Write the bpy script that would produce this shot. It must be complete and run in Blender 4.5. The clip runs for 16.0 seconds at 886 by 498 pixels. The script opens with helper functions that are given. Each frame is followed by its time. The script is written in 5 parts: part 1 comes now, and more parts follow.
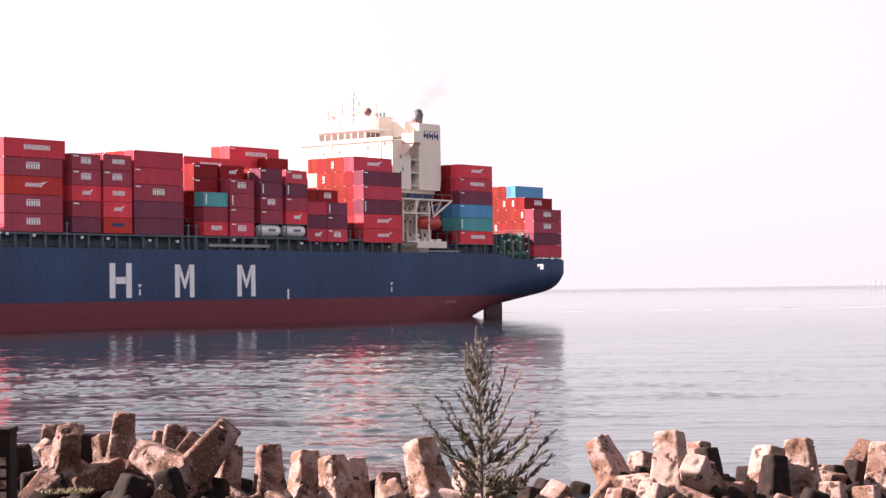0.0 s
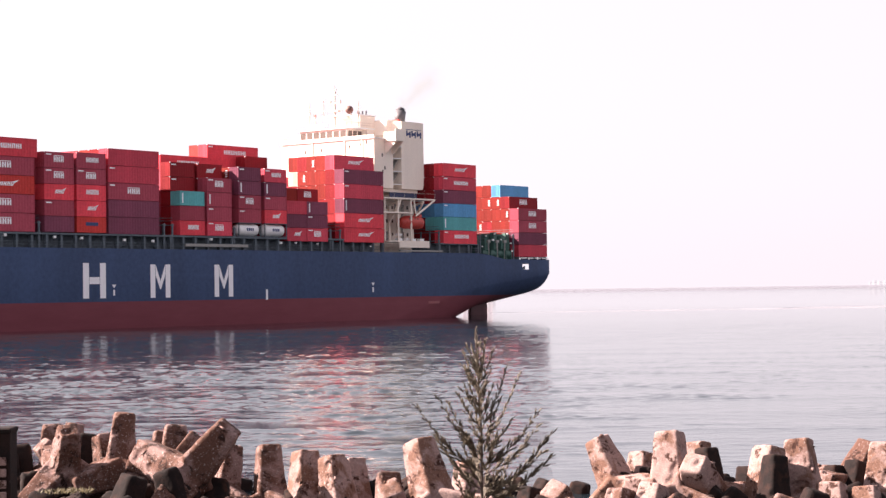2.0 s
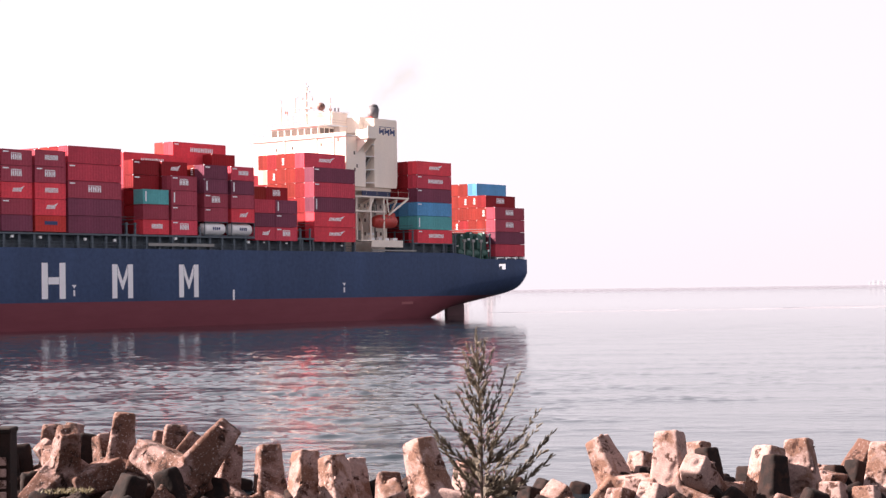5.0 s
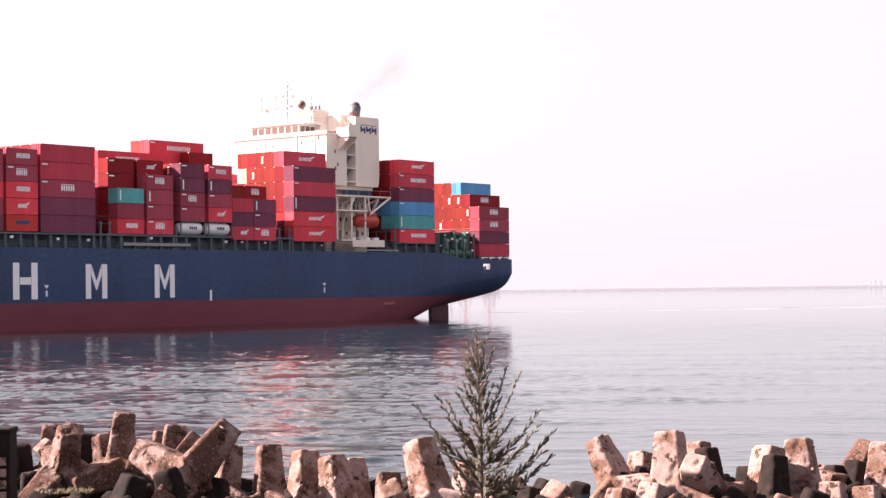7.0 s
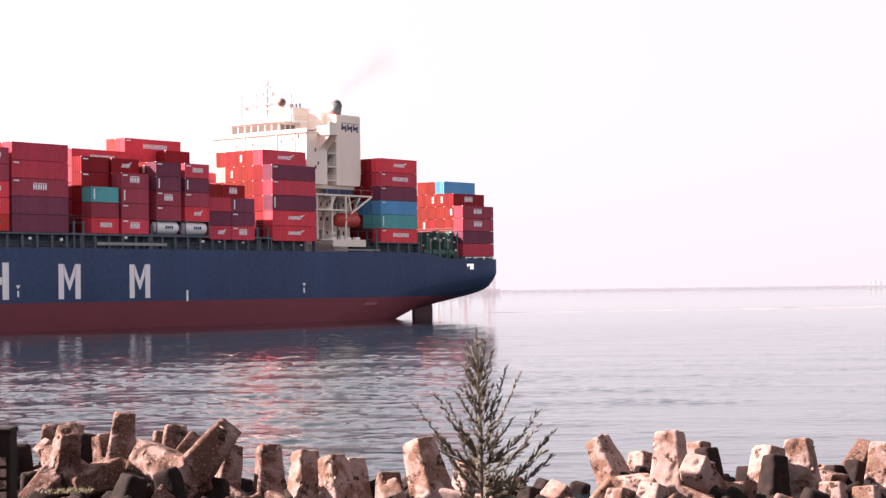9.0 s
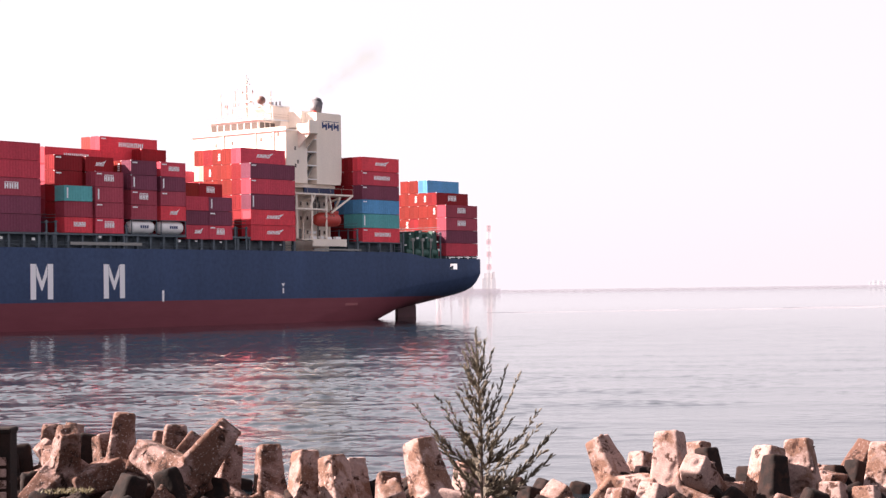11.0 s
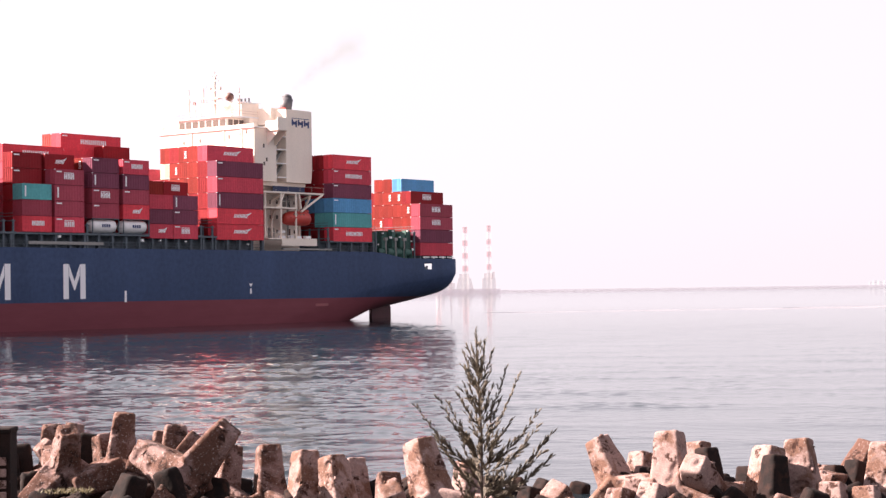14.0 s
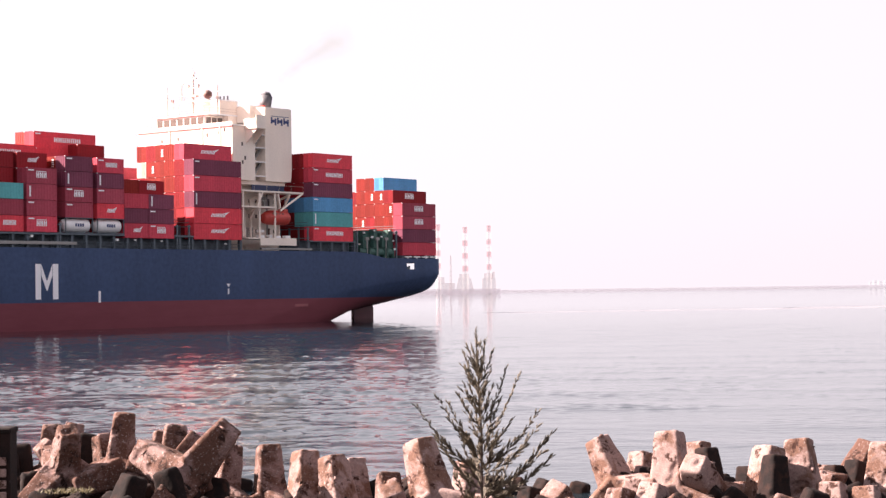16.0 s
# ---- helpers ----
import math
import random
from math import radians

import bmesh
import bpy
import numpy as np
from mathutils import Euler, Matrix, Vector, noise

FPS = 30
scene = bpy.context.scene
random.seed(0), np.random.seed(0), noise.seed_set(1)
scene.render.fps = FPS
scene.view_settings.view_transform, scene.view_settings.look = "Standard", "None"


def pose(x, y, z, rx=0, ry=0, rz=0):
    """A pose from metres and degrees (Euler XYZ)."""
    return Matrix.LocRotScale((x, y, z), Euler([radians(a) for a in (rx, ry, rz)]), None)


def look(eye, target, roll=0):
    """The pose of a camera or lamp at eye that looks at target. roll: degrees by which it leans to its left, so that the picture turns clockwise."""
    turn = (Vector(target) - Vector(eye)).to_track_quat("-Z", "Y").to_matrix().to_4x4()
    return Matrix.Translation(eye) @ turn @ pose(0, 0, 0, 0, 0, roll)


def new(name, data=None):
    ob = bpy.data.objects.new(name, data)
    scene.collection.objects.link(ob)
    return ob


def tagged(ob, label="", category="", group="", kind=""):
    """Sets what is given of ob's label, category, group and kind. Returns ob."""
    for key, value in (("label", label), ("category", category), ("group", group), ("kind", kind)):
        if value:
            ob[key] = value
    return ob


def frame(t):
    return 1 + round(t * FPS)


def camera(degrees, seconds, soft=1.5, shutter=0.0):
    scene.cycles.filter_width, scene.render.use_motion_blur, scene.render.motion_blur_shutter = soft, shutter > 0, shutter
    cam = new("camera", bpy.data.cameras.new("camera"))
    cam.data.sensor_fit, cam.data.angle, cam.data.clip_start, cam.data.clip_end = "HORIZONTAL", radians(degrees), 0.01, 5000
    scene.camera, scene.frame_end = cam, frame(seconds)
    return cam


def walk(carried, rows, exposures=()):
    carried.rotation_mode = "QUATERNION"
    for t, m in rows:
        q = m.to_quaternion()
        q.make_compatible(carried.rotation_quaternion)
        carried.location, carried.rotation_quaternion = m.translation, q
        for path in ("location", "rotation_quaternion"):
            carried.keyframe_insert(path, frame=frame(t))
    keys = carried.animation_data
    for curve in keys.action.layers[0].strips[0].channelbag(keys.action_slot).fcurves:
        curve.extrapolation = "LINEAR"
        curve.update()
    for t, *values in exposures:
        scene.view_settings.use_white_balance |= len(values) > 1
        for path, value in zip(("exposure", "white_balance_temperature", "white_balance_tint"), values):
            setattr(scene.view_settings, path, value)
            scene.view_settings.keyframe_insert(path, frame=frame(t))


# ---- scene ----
SECONDS = 16.0
cam = camera(27.685, SECONDS, soft=1.4)
EYE = Vector((0.0, 0.0, 6.41))
CAM_POSE = look(EYE, EYE + Vector((0, math.cos(radians(1.292)), math.sin(radians(1.292)))), -0.7445)
walk(cam, [(0.0, CAM_POSE), (SECONDS, CAM_POSE)], [(0.0, 2.2, 6450, 15), (SECONDS, 2.2, 6450, 15)])

# ship's course: heading, place of its origin at the start, speed
HEAD = 51.986
SHIP_X, SHIP_Y = -15.89, 361.06
AFT = Vector((math.cos(radians(HEAD)), math.sin(radians(HEAD)), 0))
INB = Vector((-AFT.y, AFT.x, 0))


def run(t):
    """Metres sailed after t seconds."""
    return 2.9439 * t - 0.0004 * t * t


def afloat(t, s=0.0, l=0.0, z=0.0):
    """Pose of what stands on the ship: s metres aft, l inboard of the port side, z above the water."""
    p = Vector((SHIP_X, SHIP_Y, z)) + AFT * (s - run(t)) + INB * l
    return pose(p.x, p.y, p.z, 0, 0, HEAD)


CARRIED = []  # things that sail with the ship: object, s, l, z

# ---------------------------------------------------------------- light
SUN_DIR = Vector((-0.9945, 0.1045, 0)).normalized()
SUN_EL = radians(34)
world = bpy.data.worlds.new("hazy_sky")
scene.world = world
world.use_nodes = True
wt = world.node_tree
wt.nodes.clear()
sky = wt.nodes.new("ShaderNodeTexSky")
sky.sky_type, sky.sun_disc = "NISHITA", False
sky.sun_elevation, sky.sun_rotation = SUN_EL, math.atan2(SUN_DIR.x, SUN_DIR.y)
sky.air_density, sky.dust_density, sky.ozone_density = 1.0, 3.0, 1.0
sky_bg = wt.nodes.new("ShaderNodeBackground")
sky_bg.inputs["Strength"].default_value = 0.0053
haze_bg = wt.nodes.new("ShaderNodeBackground")
haze_bg.inputs["Color"].default_value = (1.0, 0.926, 0.966, 1)
# haze is thickest along the horizon and thins towards the zenith
w_tc = wt.nodes.new("ShaderNodeTexCoord")
w_sep = wt.nodes.new("ShaderNodeSeparateXYZ")
w_thin = wt.nodes.new("ShaderNodeMapRange")
w_thin.interpolation_type = "SMOOTHSTEP"
for key, val in (("From Min", 0.14), ("From Max", 0.80), ("To Min", 0.214), ("To Max", 0.125)):
    w_thin.inputs[key].default_value = val
wt.links.new(w_tc.outputs["Generated"], w_sep.inputs[0])
wt.links.new(w_sep.outputs["Z"], w_thin.inputs["Value"])
# and brighter on the sun's side
w_sun = wt.nodes.new("ShaderNodeVectorMath")
w_sun.operation = "DOT_PRODUCT"
w_sun.inputs[1].default_value = SUN_DIR
w_side = wt.nodes.new("ShaderNodeMapRange")
for key, val in (("From Min", -1.0), ("From Max", 1.0), ("To Min", 0.86), ("To Max", 1.14)):
    w_side.inputs[key].default_value = val
w_all = wt.nodes.new("ShaderNodeMath")
w_all.operation = "MULTIPLY"
wt.links.new(w_tc.outputs["Generated"], w_sun.inputs[0])
wt.links.new(w_sun.outputs["Value"], w_side.inputs["Value"])
wt.links.new(w_thin.outputs[0], w_all.inputs[0])
wt.links.new(w_side.outputs[0], w_all.inputs[1])
wt.links.new(w_all.outputs[0], haze_bg.inputs["Strength"])
add = wt.nodes.new("ShaderNodeAddShader")
wout = wt.nodes.new("ShaderNodeOutputWorld")
wt.links.new(sky.outputs[0], sky_bg.inputs["Color"])
wt.links.new(sky_bg.outputs[0], add.inputs[0])
wt.links.new(haze_bg.outputs[0], add.inputs[1])
wt.links.new(add.outputs[0], wout.inputs["Surface"])

sun = new("sun", bpy.data.lights.new("sun", "SUN"))
sun.data.energy, sun.data.angle, sun.data.color = 5.0, radians(0.8), (1.0, 0.83, 0.72)
sun.matrix_world = look((0, 0, 200), Vector((0, 0, 200)) - Vector((SUN_DIR.x * math.cos(SUN_EL), SUN_DIR.y * math.cos(SUN_EL), math.sin(SUN_EL))))


# ---------------------------------------------------------------- materials
def node(nt, kind, **inputs):
    n = nt.nodes.new("ShaderNode" + kind)
    for k, val in inputs.items():
        n.inputs[k.replace("_", " ")].default_value = val
    return n


def surface(name, rgb, rough=0.6, metal=0.0, var=0.25, big=0.3, fine=6.0, bump=0.15, stain=None, stain_at=0.62,
            streak=1.0, rand=0.0, depth=0.02):
    """Painted or mineral surface: tone varied at a large and a fine scale, stains, fine relief."""
    m = bpy.data.materials.new(name)
    m.use_nodes = True
    nt = m.node_tree
    nt.nodes.clear()
    out = node(nt, "OutputMaterial")
    bsdf = node(nt, "BsdfPrincipled", Metallic=metal)
    tc = node(nt, "TexCoord")
    mp = node(nt, "Mapping")
    mp.inputs["Scale"].default_value = (1, 1, 1 / streak)
    n1 = node(nt, "TexNoise", Scale=big, Detail=5.0, Roughness=0.6)
    n2 = node(nt, "TexNoise", Scale=fine, Detail=6.0, Roughness=0.65)
    L = nt.links.new
    L(tc.outputs["Object"], mp.inputs["Vector"])
    L(mp.outputs[0], n1.inputs["Vector"])
    L(tc.outputs["Object"], n2.inputs["Vector"])
    mul = node(nt, "Math")
    mul.operation = "ADD"
    L(n1.outputs["Fac"], mul.inputs[0])
    L(n2.outputs["Fac"], mul.inputs[1])
    ramp = node(nt, "MapRange", From_Min=0.7, From_Max=1.3, To_Min=1 - var, To_Max=1 + var)
    L(mul.outputs[0], ramp.inputs["Value"])
    tone = ramp.outputs[0]
    if rand:
        oi = node(nt, "ObjectInfo")
        r2 = node(nt, "MapRange", To_Min=1 - rand, To_Max=1 + rand)
        L(oi.outputs["Random"], r2.inputs["Value"])
        m2 = node(nt, "Math")
        m2.operation = "MULTIPLY"
        L(tone, m2.inputs[0])
        L(r2.outputs[0], m2.inputs[1])
        tone = m2.outputs[0]
    col = node(nt, "VectorMath")
    col.operation = "SCALE"
    col.inputs[0].default_value = rgb
    L(tone, col.inputs["Scale"])
    colour = col.outputs[0]
    if stain:
        sr = node(nt, "MapRange", From_Min=stain_at, From_Max=stain_at + 0.16)
        n3 = node(nt, "TexNoise", Scale=fine * 0.35, Detail=7.0, Roughness=0.7)
        L(mp.outputs[0], n3.inputs["Vector"])
        L(n3.outputs["Fac"], sr.inputs["Value"])
        mix = node(nt, "Mix")
        mix.data_type = "RGBA"
        L(sr.outputs[0], mix.inputs["Factor"])
        L(colour, mix.inputs["A"])
        mix.inputs["B"].default_value = (*stain, 1)
        colour = mix.outputs["Result"]
    L(colour, bsdf.inputs["Base Color"])
    rr = node(nt, "MapRange", To_Min=max(0.03, rough - 0.12), To_Max=min(1, rough + 0.12))
    L(n1.outputs["Fac"], rr.inputs["Value"])
    L(rr.outputs[0], bsdf.inputs["Roughness"])
    if bump:
        bp = node(nt, "Bump", Strength=bump, Distance=depth)
        relief = node(nt, "TexNoise", Scale=fine, Detail=1.5, Roughness=0.45)
        L(tc.outputs["Object"], relief.inputs["Vector"])
        L(relief.outputs["Fac"], bp.inputs["Height"])
        L(bp.outputs[0], bsdf.inputs["Normal"])
    L(bsdf.outputs[0], out.inputs["Surface"])
    return m


def hull_material():
    """Navy topsides over a red boot-topping, the line between them at 5.2 m; scuffs and runs of rust."""
    m = surface("hull_paint", (0.050, 0.080, 0.165), 0.6, var=0.25, big=0.12, fine=1.2, bump=0.06, stain=(0.05, 0.045, 0.06),
                stain_at=0.66, streak=6.0)
    nt = m.node_tree
    bsdf = next(n for n in nt.nodes if n.type == "BSDF_PRINCIPLED")
    bsdf.inputs["Specular IOR Level"].default_value = 0.25
    old = bsdf.inputs["Base Color"].links[0].from_socket
    tc = next(n for n in nt.nodes if n.type == "TEX_COORD")
    sep = node(nt, "SeparateXYZ")
    nt.links.new(tc.outputs["Object"], sep.inputs[0])
    edge = node(nt, "MapRange", From_Min=5.02, From_Max=5.10)
    nt.links.new(sep.outputs["Z"], edge.inputs["Value"])
    n4 = node(nt, "TexNoise", Scale=0.5, Detail=6.0, Roughness=0.7)
    mp = node(nt, "Mapping")
    mp.inputs["Scale"].default_value = (0.25, 0.25, 1.4)
    nt.links.new(tc.outputs["Object"], mp.inputs["Vector"])
    nt.links.new(mp.outputs[0], n4.inputs["Vector"])
    red = node(nt, "Mix")
    red.data_type = "RGBA"
    nt.links.new(n4.outputs["Fac"], red.inputs["Factor"])
    red.inputs["A"].default_value = (0.180, 0.043, 0.060, 1)
    red.inputs["B"].default_value = (0.26, 0.074, 0.094, 1)
    both = node(nt, "Mix")
    both.data_type = "RGBA"
    nt.links.new(edge.outputs[0], both.inputs["Factor"])
    nt.links.new(red.outputs["Result"], both.inputs["A"])
    nt.links.new(old, both.inputs["B"])
    nt.links.new(both.outputs["Result"], bsdf.inputs["Base Color"])
    return m


def water_material():
    """Harbour water: dark body, mirror gloss, fine ripples over the modelled waves."""
    m = bpy.data.materials.new("sea_water")
    m.use_nodes = True
    nt = m.node_tree
    nt.nodes.clear()
    L = nt.links.new
    out = node(nt, "OutputMaterial")
    bsdf = node(nt, "BsdfPrincipled", Roughness=0.06, IOR=1.33)
    bsdf.inputs["Base Color"].default_value = (0.010, 0.018, 0.024, 1)
    tc = node(nt, "TexCoord")
    sep = node(nt, "SeparateXYZ")
    L(tc.outputs["Object"], sep.inputs[0])
    prev = None
    for scale, stretch, strength, dist, turn in ((1.6, 1.8, 0.75, 0.034, 4), (4.0, 1.4, 0.7, 0.012, -6)):
        mp = node(nt, "Mapping")
        mp.inputs["Rotation"].default_value = (0, 0, radians(turn))
        mp.inputs["Scale"].default_value = (1 / stretch, 1, 1)
        n = node(nt, "TexNoise", Scale=scale, Detail=3.0, Roughness=0.55, Distortion=0.6)
        L(tc.outputs["Object"], mp.inputs["Vector"])
        L(mp.outputs[0], n.inputs["Vector"])
        bp = node(nt, "Bump", Distance=dist)
        fade = node(nt, "MapRange", From_Min=150.0, From_Max=330.0, To_Min=strength, To_Max=strength * 0.08)
        L(sep.outputs["Y"], fade.inputs["Value"])
        L(fade.outputs[0], bp.inputs["Strength"])
        L(n.outputs["Fac"], bp.inputs["Height"])
        if prev:
            L(prev.outputs[0], bp.inputs["Normal"])
        prev = bp
    L(prev.outputs[0], bsdf.inputs["Normal"])
    # far out the ripples are too small to resolve and only roughen the mirror
    far = node(nt, "MapRange", From_Min=100.0, From_Max=220.0, To_Min=0.04, To_Max=0.075)
    L(sep.outputs["Y"], far.inputs["Value"])
    calm = node(nt, "MapRange", From_Min=280.0, From_Max=600.0, To_Min=1.0, To_Max=0.5)
    L(sep.outputs["Y"], calm.inputs["Value"])
    rough = node(nt, "Math")
    rough.operation = "MULTIPLY"
    L(far.outputs[0], rough.inputs[0])
    L(calm.outputs[0], rough.inputs[1])
    L(rough.outputs[0], bsdf.inputs["Roughness"])
    L(bsdf.outputs[0], out.inputs["Surface"])
    return m


M_HULL = hull_material()
M_WATER = water_material()
M_DECK = surface("deck_paint", (0.10, 0.115, 0.125), 0.7, var=0.3, big=0.2, fine=2.0, stain=(0.09, 0.05, 0.03))
M_GEAR = surface("lashing_gear_green", (0.10, 0.125, 0.150), 0.65, var=0.35, big=0.5, fine=3.0, stain=(0.08, 0.045, 0.03))
M_GREEN = surface("machinery_green", (0.045, 0.115, 0.095), 0.6, var=0.4, big=0.8, fine=3.0, stain=(0.06, 0.05, 0.045))
M_CREAM = surface("cream_paint", (0.90, 0.79, 0.69), 0.5, var=0.07, big=0.25, fine=2.5, bump=0.05, stain=(0.68, 0.54, 0.44), stain_at=0.70, streak=5.0)
M_WHITE = surface("white_paint", (0.88, 0.86, 0.86), 0.5, var=0.08, big=0.4, fine=3.0, bump=0.04, stain=(0.5, 0.45, 0.42), stain_at=0.7)
M_GLASS = surface("window_glass", (0.15, 0.115, 0.10), 0.12, var=0.2, bump=0)
M_BLACK = surface("soot_black", (0.10, 0.097, 0.11), 0.6, var=0.3, big=0.8, fine=4.0)
M_MARK = surface("white_lettering", (0.94, 0.92, 0.95), 0.55, var=0.03, big=0.3, fine=2.0, bump=0, stain=(0.6, 0.58, 0.62), stain_at=0.70)
M_BLUEMARK = surface("navy_lettering", (0.03, 0.05, 0.16), 0.5, var=0.15, bump=0)
M_BOAT = surface("lifeboat_orange_red", (0.55, 0.065, 0.05), 0.45, var=0.15, big=0.5, fine=3.0, bump=0.03)
M_STEEL = surface("galvanised_steel", (0.30, 0.29, 0.28), 0.5, metal=0.4, var=0.2)
M_MAST = surface("buff_mast_paint", (0.62, 0.50, 0.44), 0.6, var=0.1, bump=0)
M_LIGHTS = surface("floodlight_white", (0.85, 0.85, 0.85), 0.3, var=0.05, bump=0)


def boxpaint(name, rgb):
    m = surface("container_" + name, rgb, 0.6, var=0.2, big=0.35, fine=2.2, bump=0.06, stain=(rgb[0] * 0.55 + 0.01, rgb[1] * 0.6 + 0.008, rgb[2] * 0.6 + 0.006),
                stain_at=0.66, streak=3.0, rand=0.16)
    next(n for n in m.node_tree.nodes if n.type == "BSDF_PRINCIPLED").inputs["Specular IOR Level"].default_value = 0.15
    return m


PAINT = {
    "r": ("red", boxpaint("red", (0.800, 0.074, 0.100))),
    "o": ("orange red", boxpaint("orange_red", (0.640, 0.060, 0.052))),
    # q and u: darker copies of the reds, toned down for sunlit ends
    "q": ("sun-toned deep red", boxpaint("red_sun_end", (0.270, 0.017, 0.023))),
    "u": ("sun-toned rust red", boxpaint("rust_sun_end", (0.250, 0.024, 0.018))),
    "m": ("maroon", boxpaint("maroon", (0.390, 0.066, 0.098))),
    "d": ("dark maroon", boxpaint("dark_maroon", (0.205, 0.055, 0.092))),
    "k": ("crimson", boxpaint("crimson", (0.620, 0.070, 0.105))),
    "b": ("blue", boxpaint("blue", (0.11, 0.32, 0.58))),
    "t": ("teal green", boxpaint("teal", (0.13, 0.45, 0.47))),
    "g": ("pale green", boxpaint("pale_green", (0.36, 0.48, 0.40))),
}


# ---------------------------------------------------------------- mesh helpers
def box(bm, x0, x1, y0, y1, z0, z1):
    vs = [bm.verts.new((x, y, z)) for z in (z0, z1) for y in (y0, y1) for x in (x0, x1)]
    for f in ((0, 2, 3, 1), (4, 5, 7, 6), (0, 1, 5, 4), (2, 6, 7, 3), (0, 4, 6, 2), (1, 3, 7, 5)):
        bm.faces.new([vs[i] for i in f])
    return vs


def tube(bm, p, q, r0, r1=None, n=8):
    """A round bar from p to q, with closed ends."""
    r1 = r0 if r1 is None else r1
    p, q = Vector(p), Vector(q)
    turn = (q - p).to_track_quat("Z", "Y").to_matrix()
    rings = []
    for c, r in ((p, r0), (q, r1)):
        rings.append([bm.verts.new(c + turn @ Vector((r * math.cos(k * math.tau / n), r * math.sin(k * math.tau / n), 0))) for k in range(n)])
    for k in range(n):
        bm.faces.new((rings[0][k], rings[0][(k + 1) % n], rings[1][(k + 1) % n], rings[1][k]))
    bm.faces.new(rings[0][::-1])
    bm.faces.new(rings[1])
    return rings


def prism(bm, pts, move):
    """A flat polygon pts pushed by the vector move."""
    a = [bm.verts.new(p) for p in pts]
    b = [bm.verts.new(Vector(p) + Vector(move)) for p in pts]
    n = len(pts)
    bm.faces.new(a[::-1])
    bm.faces.new(b)
    for k in range(n):
        bm.faces.new((a[k], a[(k + 1) % n], b[(k + 1) % n], b[k]))


def soften(bm, w, seg=1):
    bmesh.ops.bevel(bm, geom=list(bm.edges), offset=w, segments=seg, affect="EDGES", clamp_overlap=True)


def mesh_of(name, bm, material, smooth=False):
    bmesh.ops.recalc_face_normals(bm, faces=bm.faces)
    me = bpy.data.meshes.new(name)
    bm.to_mesh(me)
    bm.free()
    if material:
        me.materials.append(material)
    if smooth:
        me.shade_smooth()
    return me


def part(name, bm, material, parent, label="", smooth=False):
    ob = new(name, mesh_of(name, bm, material, smooth))
    ob.parent = parent
    if label:
        tagged(ob, label)
    return ob


def boxpart(name, parent, material, dims, label="", bevel=0.0):
    bm = bmesh.new()
    box(bm, *dims)
    if bevel:
        soften(bm, bevel)
    return part(name, bm, material, parent, label)


def thing(name, bm, material, label, category, group="", kind="", smooth=False):
    ob = new(name, mesh_of(name, bm, material, smooth))
    return tagged(ob, label, category, group, kind)


# ---------------------------------------------------------------- water, far shore
TIDE = 0.44


